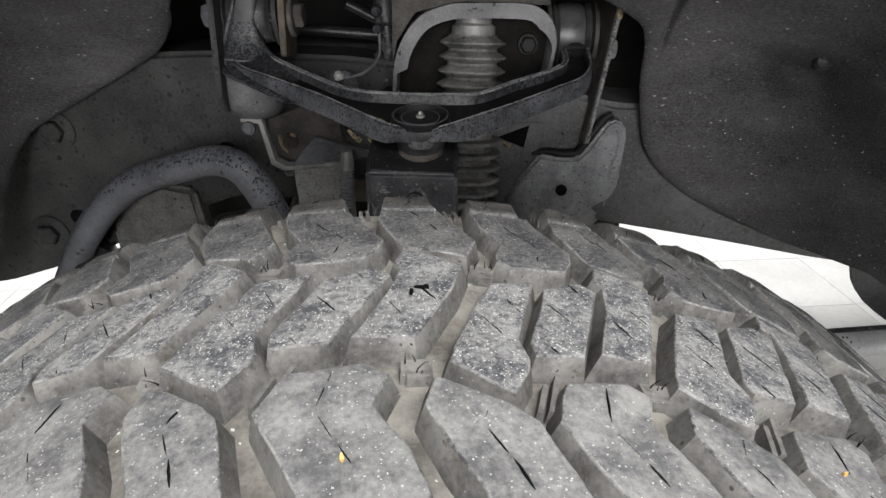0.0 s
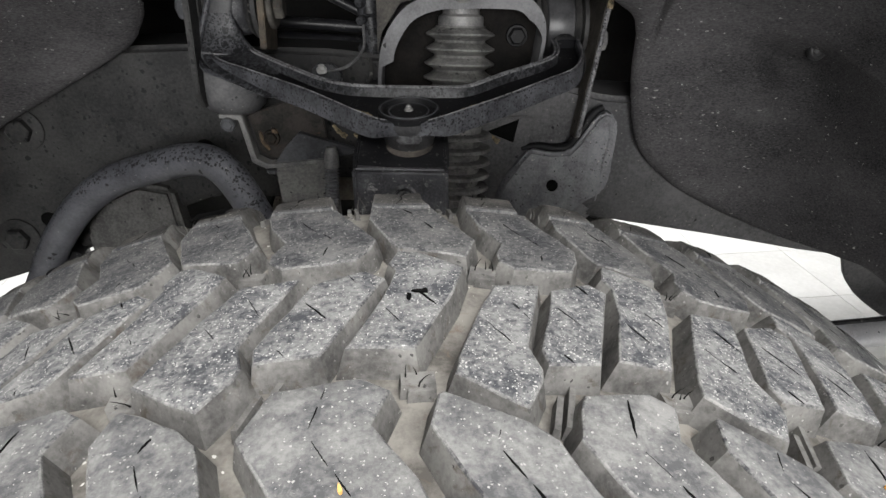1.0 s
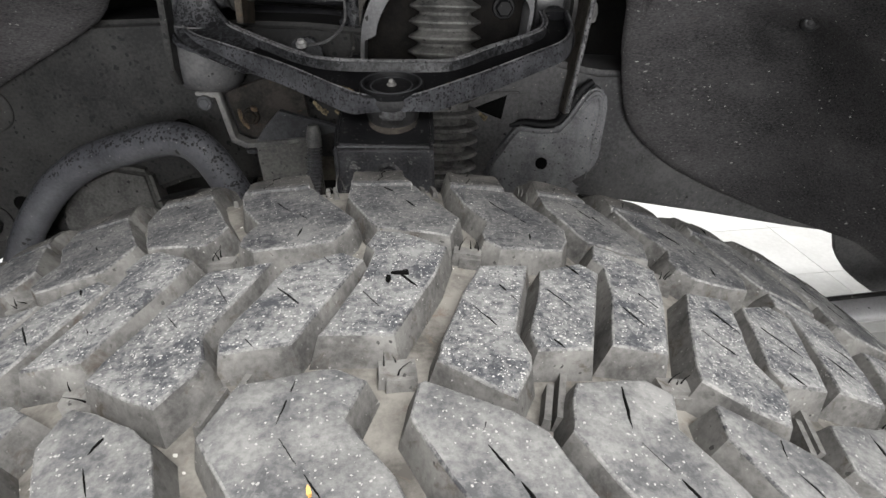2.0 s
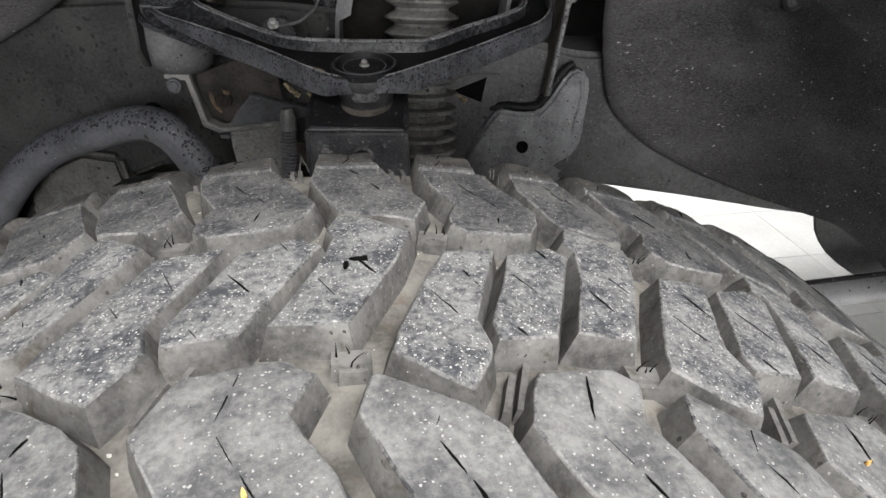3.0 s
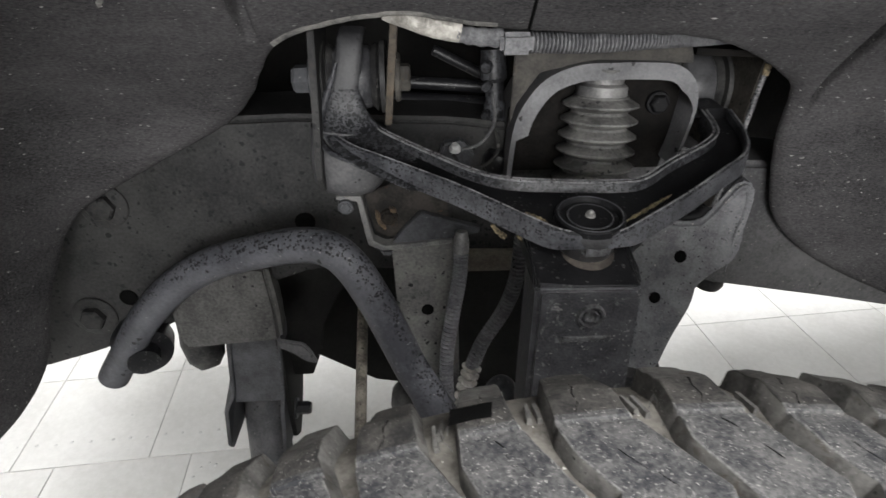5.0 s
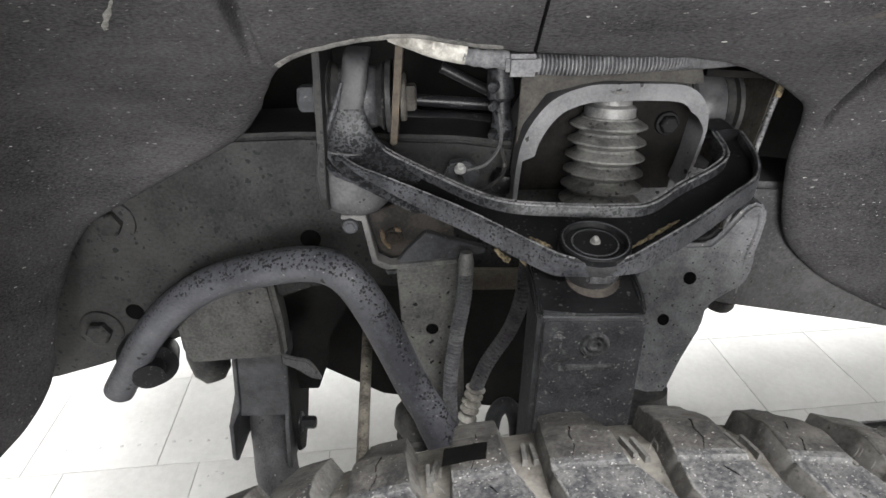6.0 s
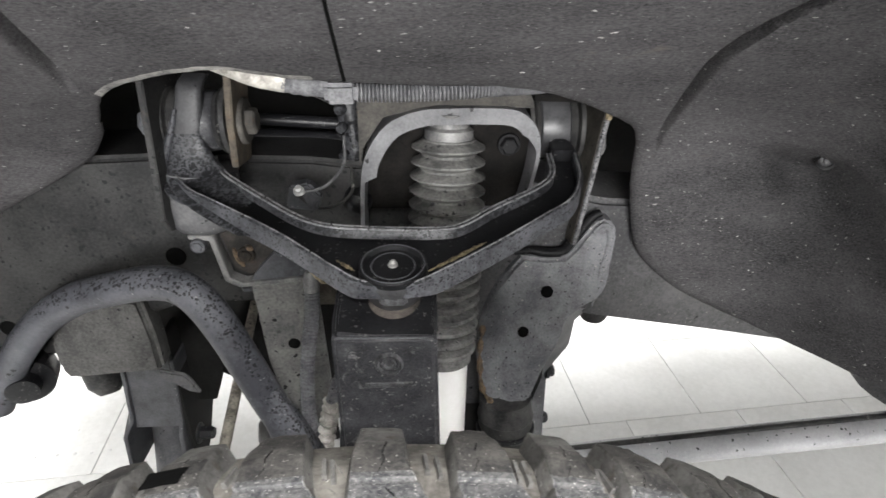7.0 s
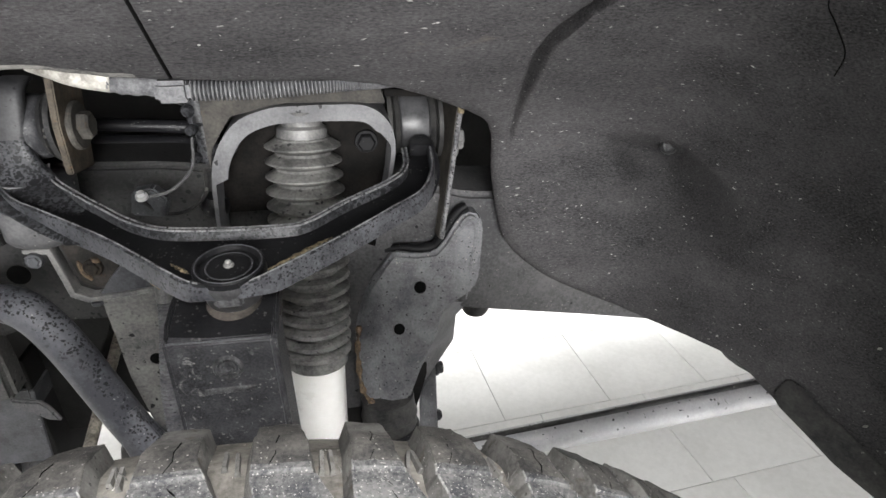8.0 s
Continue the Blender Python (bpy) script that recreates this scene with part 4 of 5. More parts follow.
def bushing(x0, x1, c, r, parent, mat):
    y, z = c
    eye = part("bushing", lathe((x0, y, z), (x1, y, z), [(0, r * 0.88), (0.06, r * 0.95), (0.25, r * 0.985), (0.5, r), (0.75, r * 0.985), (0.94, r * 0.95), (1, r * 0.88)], 40), mat, parent, "bushing eye")
    part("rubber_ring", lathe((x0 - 0.012, y, z), (x0, y, z), [(0, r * 1.12), (0.35, r * 1.12), (0.45, r * 0.9), (0.6, r * 1.05), (1, r * 0.9)], 36), RUBBER, eye)
    part("rubber_ring", lathe((x1, y, z), (x1 + 0.012, y, z), [(0, r * 0.9), (0.4, r * 1.05), (0.55, r * 0.9), (0.65, r * 1.12), (1, r * 1.12)], 36), RUBBER, eye)


bushing(-0.203, -0.172, (0.63, 0.944), 0.027, arm, KNUCKLE)
bushing(0.1225, 0.1525, (0.692, 0.916), 0.033, arm, EYE_PAINT)


def leg(rows, mat, name, label=""):
    """A forged strap that rises from the arm's end and folds over its bushing; rows of (left x, right x, y, z, half thickness)."""
    left = spline([(a, y, z) for a, b, y, z, h in rows], 6)
    right = spline([(b, y, z) for a, b, y, z, h in rows], 6)
    thick = [p.x for p in spline([(h, 0, 0) for a, b, y, z, h in rows], 6)]
    bm = bmesh.new()
    rings = []
    for a, b, h in zip(left, right, thick):
        mid, half = (a + b) / 2, (b - a) / 2
        ring = []
        for k in range(20):
            u = 2 * math.pi * k / 20
            c, w = math.cos(u), math.sin(u)
            ring.append(bm.verts.new(mid + half * (math.copysign(abs(c) ** 0.55, c)) + Vector((0, -h * math.copysign(abs(w) ** 0.6, w), 0.4 * h * w))))
        rings.append(ring)
    for p, q in zip(rings, rings[1:]):
        for k in range(20):
            bm.faces.new((p[k], p[(k + 1) % 20], q[(k + 1) % 20], q[k]))
    bm.faces.new(rings[0])
    bm.faces.new(rings[-1])
    return part(name, bm, mat, arm, label)


leg([(-0.1965, -0.1755, 0.632, 0.984, 0.006), (-0.198, -0.1765, 0.617, 0.978, 0.006), (-0.1995, -0.1775, 0.611, 0.965, 0.006), (-0.2035, -0.179, 0.6085, 0.95, 0.006), (-0.208, -0.181, 0.6072, 0.939, 0.006)],
    STRAP_PAINT, "front_leg_strap", "plain grey strap round the bushing")
leg([(-0.208, -0.181, 0.6072, 0.939, 0.006), (-0.2095, -0.1805, 0.607, 0.935, 0.006), (-0.2135, -0.1755, 0.605, 0.921, 0.006),
     (-0.2155, -0.164, 0.598, 0.909, 0.006), (-0.208, -0.15, 0.583, 0.901, 0.006), (-0.193, -0.134, 0.566, 0.894, 0.005), (-0.17, -0.113, 0.549, 0.887, 0.004), (-0.142, -0.09, 0.53, 0.881, 0.003)],
    LEG_PAINT, "front_leg", "grey forged leg mottled with black")
part("leg_edge", tube(spline([(-0.1985, 0.604, 0.962), (-0.2035, 0.6025, 0.948), (-0.21, 0.6015, 0.932), (-0.2155, 0.599, 0.917), (-0.2165, 0.5925, 0.904), (-0.209, 0.5815, 0.8965), (-0.196, 0.5715, 0.8925), (-0.18, 0.5625, 0.8905), (-0.162, 0.5505, 0.8895)], 8), lambda f: 0.0046 * min(1.0, 0.35 + 1.6 * f) * min(1.0, 1.25 - f), 12), ARM_PAINT, arm, "grey rounded leg edge")
leg([(0.135, 0.146, 0.6588, 0.912, 0.002), (0.13, 0.151, 0.654, 0.909, 0.004), (0.1275, 0.1515, 0.643, 0.907, 0.006), (0.127, 0.1503, 0.634, 0.906, 0.006)], BLACK, "rear_leg_strap", "glossy black forging round the bushing")
leg([(0.1265, 0.1505, 0.634, 0.909, 0.007), (0.1255, 0.1535, 0.622, 0.898, 0.007), (0.119, 0.152, 0.607, 0.889, 0.007), (0.108, 0.147, 0.595, 0.881, 0.006), (0.093, 0.136, 0.573, 0.8775, 0.005), (0.06, 0.11, 0.54, 0.8775, 0.004)],
    BLACK, "rear_leg", "glossy black forged leg")

# brackets that carry the arm
bracket = thing("arm_bracket", (-0.18, 0.62, 0.86), "grey steel pivot bracket of the control arm, welded to the frame", "bracket")


def leaning(bm, z0, k):
    for v in bm.verts:
        v.co.x += (v.co.z - z0) * k
    return bm


part("plate", leaning(prism([(0.585, 0.99), (0.575, 0.9), (0.572, 0.875), (0.585, 0.858), (0.655, 0.858), (0.655, 1.0)], "x", -0.2165, -0.211, 0.001), 0.985, 0.03), PAINT, bracket)
part("plate", leaning(prism([(0.602, 1.0), (0.6, 0.95), (0.608, 0.908), (0.655, 0.9), (0.655, 1.0)], "x", -0.154, -0.148, 0.001), 0.99, 0.1), RUSTY_PAINT, bracket)
part("cup", lathe((-0.198, 0.612, 0.846), (-0.194, 0.618, 0.905), [(0, 0), (0, 0.016), (0.06, 0.024), (0.18, 0.0305), (0.4, 0.033), (1, 0.033)], 36), PAINT_PLAIN, bracket, "rounded grey bump stop cup")
bolt("pivot_bolt", (-0.221, 0.628, 0.944), (-1, 0, 0), 0.012, 0.018, bracket, MOUNT_PAINT, 1.5, "dull steel pivot bolt")
bolt("pivot_nut", (-0.151, 0.628, 0.944), (1, 0, 0), 0.012, 0.012, bracket, FLANGE_PAINT, 1.7, "brown-grey pivot nut")
bracket2 = thing("arm_bracket", (0.165, 0.65, 0.81), "grey steel rear pivot bracket with a bare rusty edge", "bracket")
part("plate", leaning(prism([(0.632, 0.958), (0.628, 0.88), (0.63, 0.81), (0.66, 0.805), (0.72, 0.85), (0.72, 0.965)], "x", 0.1545, 0.159, 0.001), 0.81, 0.135), GUSSET_PAINT, bracket2)
part("bare_edge", tube([(0.1575, 0.6275, 0.812), (0.1665, 0.6265, 0.88), (0.1765, 0.6305, 0.952)], 0.0024, 8), EDGE_PAINT, bracket2, "bare pale plate edge")
part("rust_spot", tube([(0.1752, 0.6285, 0.94), (0.1762, 0.629, 0.95)], 0.003, 8), DRIED, bracket2, "ochre rusty spot")
bolt("pivot_bolt", (0.1735, 0.66, 0.906), (1, 0, 0), 0.011, 0.011, bracket2, STEEL, 1.7, "dull steel pivot bolt")
# near-black to paint the shade on the plate's underside
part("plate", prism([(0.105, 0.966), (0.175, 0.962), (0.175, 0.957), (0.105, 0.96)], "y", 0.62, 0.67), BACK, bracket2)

# shock tower: an inverted steel channel over the damper
tower = thing("shock_tower", (0.03, 0.65, 0.82), "grey arched steel shock tower welded to the frame", "shock tower")
arch = spline([(-0.052, 0, 0.83), (-0.048, 0, 0.89), (-0.04, 0, 0.918), (-0.022, 0, 0.941), (0.004, 0, 0.9515), (0.03, 0, 0.953), (0.06, 0, 0.953), (0.088, 0, 0.9505), (0.104, 0, 0.938), (0.1095, 0, 0.918), (0.106, 0, 0.89), (0.1, 0, 0.862)], 6)
tb = bmesh.new()
prof = []
for i, p in enumerate(arch):
    d = (arch[min(i + 1, len(arch) - 1)] - arch[max(i - 1, 0)]).normalized()
    nrm = Vector((-d.z, 0, d.x))
    lip = (0.0108 if p.z > 0.893 else 0.001) if p.x < 0.03 else 0.001 + 0.0098 * max(0.0, min(1.0, (p.z - 0.916) / 0.022))
    prof.append([tb.verts.new(p + nrm * a + Vector((0, b, 0))) for a, b in ((0.003, 0.614), (-lip, 0.612), (-lip, 0.616), (-0.002, 0.619), (-0.002, 0.7), (0.003, 0.7))])
for a, b in zip(prof, prof[1:]):
    for k in range(6):
        tb.faces.new((a[k], a[(k + 1) % 6], b[(k + 1) % 6], b[k]))
part("arch", tb, ARCH_PAINT, tower)
# dark wall set forward to paint the tower's inner shade
part("back_wall", prism([(-0.055, 0.85), (0.1, 0.85), (0.108, 0.93), (0.09, 0.95), (0.0, 0.95), (-0.05, 0.91)], "y", 0.642, 0.647), BACK, tower, "back wall painted near-black for the shade inside the tower")
part("flange", prism([(-0.05, 0.975), (0.1, 0.972), (0.106, 0.953), (0.02, 0.957), (-0.028, 0.947), (-0.047, 0.92), (-0.052, 0.9)], "y", 0.622, 0.627, 0.001), FLANGE_PAINT, tower, "brown stained grey flange")
for nut_x, nut_z, nut_r in ((0.0875, 0.914, 0.0085), (-0.0355, 0.917, 0.0065)):
    bolt("tower_nut", (nut_x, 0.642, nut_z), (0, -1, 0), nut_r, 0.01, tower, WEB_PAINT, 1.3, "black hexagon nut")

# shock absorber, leaning outwards towards the wheel
shock = thing("shock_absorber", (0.022, 0.5, 0.6), "white shock absorber with a dusty ribbed rubber boot", "shock absorber")
TOP, LOW = Vector((0.031, 0.632, 0.948)), Vector((0.0195, 0.592, 0.62))


def along(f):
    return TOP + (LOW - TOP) * f


part("collar", lathe(along(0), along(0.075), [(0, 0.021), (0.2, 0.018), (0.5, 0.018), (0.6, 0.022), (1, 0.0225)], 36), STEEL, shock, "steel top collar")


def bellows(n, r0, r1, amp, flat=0.25):
    rows = []
    for i in range(n):
        f = i / n
        r = r0 + (r1 - r0) * f
        rows += [(f, r - amp), (f + flat / n, r - amp * 0.9), (f + 0.5 / n, r + amp), (f + 0.62 / n, r + amp), (f + 0.95 / n, r - amp * 0.9)]
    return rows + [(1, r1 - amp)]


def plate_ribs(n, r0, r1, amp):
    """Thin flat ribs with wide hollows between them."""
    rows = []
    for i in range(n):
        f, r = i / n, r0 + (r1 - r0) * i / n
        rows += [(f, r - amp), (f + 0.5 / n, r - amp), (f + 0.62 / n, r + amp * 0.7), (f + 0.82 / n, r + amp), (f + 0.9 / n, r + amp * 0.6)]
    return rows + [(1, r1 - amp)]


part("upper_boot", lathe(along(0.07), along(0.36), bellows(7, 0.029, 0.033, 0.0048, 0.12), 48), BOOT, shock, "grey dusty ribbed rubber boot")
part("lower_boot", lathe(along(0.36), along(0.735), plate_ribs(9, 0.0315, 0.0292, 0.0058), 48), LOW_BOOT, shock, "dark dusty ribbed rubber boot")
part("boot_cuff", lathe(along(0.735), along(0.772), [(0, 0.03), (0.3, 0.0292), (0.8, 0.0296), (1, 0.0308), (1, 0.02)], 40), LOW_BOOT, shock)
part("body", lathe(along(0.765), along(1.2), [(0, 0.0275), (1, 0.0275)], 44), WHITE, shock, "white painted damper tube")

# steering knuckle top with the black cover plate
knuckle = thing("steering_knuckle", (-0.024, 0.47, 0.7), "scuffed black cast steering knuckle with a round embossed mark", "knuckle")
part("face", prism([(-0.0605, 0.852), (0.0115, 0.85), (0.014, 0.7), (-0.062, 0.7)], "y", 0.432, 0.475, 0.004, 3), KNUCKLE, knuckle)
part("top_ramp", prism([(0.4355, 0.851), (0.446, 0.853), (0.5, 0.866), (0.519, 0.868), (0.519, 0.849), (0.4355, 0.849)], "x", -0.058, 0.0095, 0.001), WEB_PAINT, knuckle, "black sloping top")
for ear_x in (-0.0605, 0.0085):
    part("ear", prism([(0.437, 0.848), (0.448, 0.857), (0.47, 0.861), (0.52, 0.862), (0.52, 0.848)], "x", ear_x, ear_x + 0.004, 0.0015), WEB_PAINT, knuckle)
part("lug", tube(spline([(-0.078, 0.53, 0.6), (-0.0745, 0.53, 0.65), (-0.071, 0.53, 0.672), (-0.063, 0.53, 0.6815), (-0.055, 0.53, 0.674), (-0.05, 0.53, 0.65), (-0.047, 0.53, 0.6)], 7), 0.0075, 14), MOUNT_PAINT, knuckle, "dark cast hooked lug")
part("carrier", block(-0.03, 0.125, 0.56, 0.66, 0.44, 0.585, 0.012), DARK, knuckle)
part("dust_boot", lathe((-0.018, 0.474, 0.838), (-0.018, 0.47, 0.859), [(0, 0.026), (0.2, 0.03), (0.5, 0.031), (0.7, 0.029), (0.85, 0.025), (1, 0.018)], 36), CUP_RUBBER, knuckle, "brownish dusty rubber dust boot")
# thin tube paints the highlight along the knuckle's top front edge
part("lip_highlight", tube([(-0.0575, 0.4335, 0.8512), (0.0085, 0.4335, 0.8493)], 0.0007, 6), MOUNT_PAINT, knuckle, "thin line painted as the top edge's highlight")
mark = Vector((-0.022, 0.4315, 0.829))
part("mark_ring", lathe(mark + Vector((0, 0.001, 0)), mark - Vector((0, 0.0022, 0)), [(0, 0.0102), (0.7, 0.0094), (1, 0.0088), (1, 0.0076), (0, 0.0066)], 32), EMBOSSED, knuckle, "embossed ring, worn pale")
part("mark_dot", lathe(mark + Vector((0, 0.001, 0)), mark - Vector((0, 0.0018, 0)), [(0, 0.0052), (1, 0.0047), (1, 0.0033), (0.2, 0.0027), (0.2, 0)], 16), EMBOSSED, knuckle)
part("mark_bar", prism([(-0.04, 0.8125), (-0.006, 0.8125), (-0.006, 0.8085), (-0.04, 0.8085)], "y", 0.4302, 0.434, 0.0005, 1), EMBOSSED, knuckle)

# sway bar
sway = thing("sway_bar", (-0.28, 0.58, 0.62), "bent grey sway bar spotted with black undercoat", "sway bar")
sway_path = spline([(-0.479, 0.628, 0.62), (-0.472, 0.627, 0.631), (-0.447, 0.622, 0.667), (-0.422, 0.618, 0.703), (-0.379, 0.61, 0.748), (-0.334, 0.602, 0.778), (-0.29, 0.594, 0.794), (-0.247, 0.582, 0.807), (-0.218, 0.572, 0.809),
                    (-0.198, 0.565, 0.796), (-0.18, 0.558, 0.767), (-0.163, 0.55, 0.731), (-0.144, 0.543, 0.686), (-0.125, 0.536, 0.652), (-0.108, 0.53, 0.62), (-0.09, 0.528, 0.58)], 6)
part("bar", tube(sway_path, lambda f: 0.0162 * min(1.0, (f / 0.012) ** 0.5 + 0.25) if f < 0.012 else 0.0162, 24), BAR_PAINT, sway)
paddle = tube(spline([(-0.147, 0.54, 0.707), (-0.139, 0.533, 0.688), (-0.128, 0.526, 0.664), (-0.118, 0.52, 0.64), (-0.115, 0.518, 0.628)], 8), lambda f: 0.0175 * min(1.0, 0.72 + 0.6 * f) * (1.0 if f < 0.8 else math.sqrt(max(0.06, 1 - ((f - 0.8) / 0.2) ** 2))), 20, flat=0.5, first=(1, 0, 0.35))
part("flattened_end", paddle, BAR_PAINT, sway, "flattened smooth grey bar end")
part("bushing", lathe((-0.45, 0.66, 0.66), (-0.43, 0.61, 0.655), [(0, 0.026), (0.3, 0.032), (0.7, 0.03), (0.72, 0.022), (0.74, 0.017), (1, 0.016), (1, 0)], 32), BLACK, sway, "black rubber bar bushing")
part("link_boot", lathe((-0.146, 0.56, 0.66), (-0.146, 0.552, 0.615), [(0, 0.0), (0, 0.014), (0.2, 0.021), (0.55, 0.023), (0.75, 0.018), (0.85, 0.021), (1, 0.019)], 32), RUBBER, sway, "black ball-shaped link boot")

# front crossmember bracket and lower arm
cross = thing("crossmember", (-0.33, 0.66, 0.62), "grey painted crossmember bracket below the frame rail", "crossmember")
part("box", prism([(-0.402, 0.7), (-0.403, 0.66), (-0.396, 0.647), (-0.345, 0.6515), (-0.29, 0.655), (-0.289, 0.7), (-0.293, 0.752), (-0.33, 0.76), (-0.379, 0.74)], "y", 0.636, 0.668, 0.006, 3), CROSS_PAINT, cross)
part("tab", prism([(-0.294, 0.662), (-0.278, 0.657), (-0.267, 0.6545), (-0.26, 0.645), (-0.253, 0.6255), (-0.266, 0.629), (-0.279, 0.641), (-0.294, 0.65)], "y", 0.631, 0.6375, 0.002), PAINT_PLAIN, cross, "curled pale tab")
part("bump", lathe((-0.428, 0.745, 0.612), (-0.411, 0.715, 0.556), [(0, 0.022), (0.4, 0.027), (0.8, 0.023), (1, 0.012), (1, 0)], 24), RUBBER, cross)
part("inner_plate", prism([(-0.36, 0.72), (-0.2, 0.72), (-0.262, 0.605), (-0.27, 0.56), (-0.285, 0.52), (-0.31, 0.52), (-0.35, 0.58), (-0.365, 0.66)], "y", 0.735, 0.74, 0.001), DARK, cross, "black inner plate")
lower = thing("lower_control_arm", (-0.35, 0.72, 0.4), "dark grey lower control arm held in a bolted bracket", "control arm")
part("mount", prism([(-0.37, 0.62), (-0.309, 0.62), (-0.322, 0.506), (-0.393, 0.506)], "y", 0.7, 0.704, 0.0015), MOUNT_PAINT, lower, "dark steel mounting plate")
for x0, lean, flare, foot in ((-0.376, -0.1, -0.008, 0.0), (-0.314, -0.08, 0.0, 0.016)):
    cheek = prism([(0.696, 0.62), (0.694, 0.525), (0.684, 0.505), (0.684, 0.445 - foot), (0.694, 0.43 - foot), (0.77, 0.425 - foot), (0.79, 0.62)], "x", x0, x0 + 0.005, 0.001)
    for v in cheek.verts:
        v.co.x += lean * max(0.0, 0.615 - v.co.z) + (flare if v.co.z < 0.515 else 0.0)
    part("cheek", cheek, MOUNT_PAINT, lower)
part("side_plate", prism([(0.7, 0.66), (0.695, 0.5), (0.7, 0.44), (0.72, 0.425), (0.745, 0.44), (0.8, 0.5), (0.82, 0.66)], "x", -0.317, -0.311, 0.001), DARK, lower, "black side plate")
bolt("mount_bolt", (-0.312, 0.715, 0.478), (1, 0, 0), 0.009, 0.022, lower, BLACK, 1.6)
part("arm", tube(spline([(-0.368, 0.775, 0.52), (-0.367, 0.765, 0.47), (-0.362, 0.74, 0.42), (-0.345, 0.69, 0.375), (-0.29, 0.62, 0.34), (-0.18, 0.52, 0.33)], 6), 0.03, 18), PAINT_PLAIN, lower)

# bracket with bright folded edge, and the strut plate below it
hb = thing("hose_bracket", (-0.15, 0.6, 0.79), "folded grey sheet steel hose bracket with bare bright edges", "bracket")
part("edge", prism([(-0.208, 0.846), (-0.19, 0.844), (-0.183, 0.8), (-0.17, 0.793), (-0.105, 0.799), (-0.105, 0.803), (-0.167, 0.798), (-0.178, 0.804), (-0.186, 0.849), (-0.208, 0.85)], "y", 0.592, 0.606, 0.0006, 1), STEEL, hb, "bright bare folded edge")
part("sheet", prism([(-0.184, 0.845), (-0.176, 0.806), (-0.165, 0.8), (-0.105, 0.803), (-0.11, 0.845), (-0.14, 0.86)], "y", 0.606, 0.612, 0.001), RUST_SHEET, hb)
part("shelf", prism([(-0.162, 0.796), (-0.152, 0.81), (-0.1335, 0.829), (-0.118, 0.8235), (-0.079, 0.812), (-0.079, 0.807), (-0.11, 0.8005)], "y", 0.596, 0.605, 0.001), MOUNT_PAINT, hb, "slate grey pressed shelf")
for streak in ([(-0.1745, 0.605, 0.829), (-0.1715, 0.605, 0.818), (-0.167, 0.605, 0.809)], [(-0.162, 0.6045, 0.832), (-0.1565, 0.6045, 0.826)]):
    part("rust_streak", tube(spline(streak, 6), lambda f: 0.0012 + 0.0018 * math.sin(math.pi * f), 8), RUSTY_EDGE, hb, "orange brown rust")
bolt("bracket_bolt", (-0.163, 0.606, 0.822), (0, -1, 0), 0.006, 0.006, hb, RUST, 1.4)
bolt("bracket_bolt", (-0.2, 0.592, 0.84), (0, -1, 0), 0.005, 0.005, hb, MOUNT_PAINT, 1.4)
bolt("bracket_bolt", (-0.166, 0.6, 0.79), (0, 0, -1), 0.006, 0.004, hb, MOUNT_PAINT, 0)
strut = thing("strut_plate", (-0.13, 0.6, 0.6), "grey steel strut plate with one round hole", "plate")
part("plate", prism([(-0.162, 0.8), (-0.1, 0.8), (-0.095, 0.58), (-0.14, 0.58), (-0.158, 0.7)], "y", 0.597, 0.604, 0.0015), STRUT_PAINT, strut)
hole(-0.129, 0.597, 0.721, 0.0062, 0.0062, strut)

# rear shock and arm bracket: a pressed shell with a bulging edge
rb = thing("rear_bracket", (0.13, 0.62, 0.62), "pressed grey steel bracket with two round holes, welded to the frame", "bracket")


def rb_y(z):
    return min(0.612 + (z - 0.719) * 0.34, 0.632)


rb_poly = [(0.108, 0.796), (0.132, 0.7915), (0.151, 0.7925), (0.16, 0.802), (0.1695, 0.818), (0.177, 0.83), (0.184, 0.836), (0.1915, 0.836), (0.199, 0.83), (0.2025, 0.819), (0.202, 0.797), (0.2, 0.765), (0.192, 0.748), (0.17, 0.737), (0.1545, 0.726), (0.15, 0.706), (0.13, 0.671), (0.1155, 0.639), (0.1, 0.6245), (0.08, 0.623), (0.066, 0.637), (0.0625, 0.668), (0.063, 0.7), (0.071, 0.734), (0.08, 0.756), (0.095, 0.78)]
rbm = prism(rb_poly, "y", 0.0, 0.03, 0.0045, 3)
for cut_z in (0.66, 0.69, 0.72, 0.75, 0.778, 0.81):
    bmesh.ops.bisect_plane(rbm, geom=rbm.verts[:] + rbm.edges[:] + rbm.faces[:], plane_co=(0, 0, cut_z), plane_no=(0, 0, 1))
bmesh.ops.bisect_plane(rbm, geom=rbm.verts[:] + rbm.edges[:] + rbm.faces[:], plane_co=(0.095, 0, 0), plane_no=(1, 0, 0))
for v in rbm.verts:
    v.co.y += rb_y(v.co.z) + max(0.0, 0.097 - v.co.x - max(0.0, 0.74 - v.co.z) * 0.1) ** 1.5 * 5.5
part("shell", rbm, SHELL_PAINT, rb, smooth=50)
side = bmesh.new()
front_edge = [(0.168, 0.737), (0.153, 0.725), (0.1485, 0.706), (0.1285, 0.671), (0.114, 0.639), (0.1, 0.627)]
back_edge = [(0.2, 0.704), (0.183, 0.684), (0.18, 0.648), (0.155, 0.606), (0.136, 0.577), (0.118, 0.575)]
sheet = [[side.verts.new((fx + dx, rb_y(fz) + 0.004, fz)), side.verts.new((0.6 * fx + 0.4 * bx + dx, 0.642, 0.55 * fz + 0.45 * bz)), side.verts.new((bx + dx, 0.672, bz))]
         for dx in (0.0, -0.004) for (fx, fz), (bx, bz) in zip(front_edge, back_edge)]
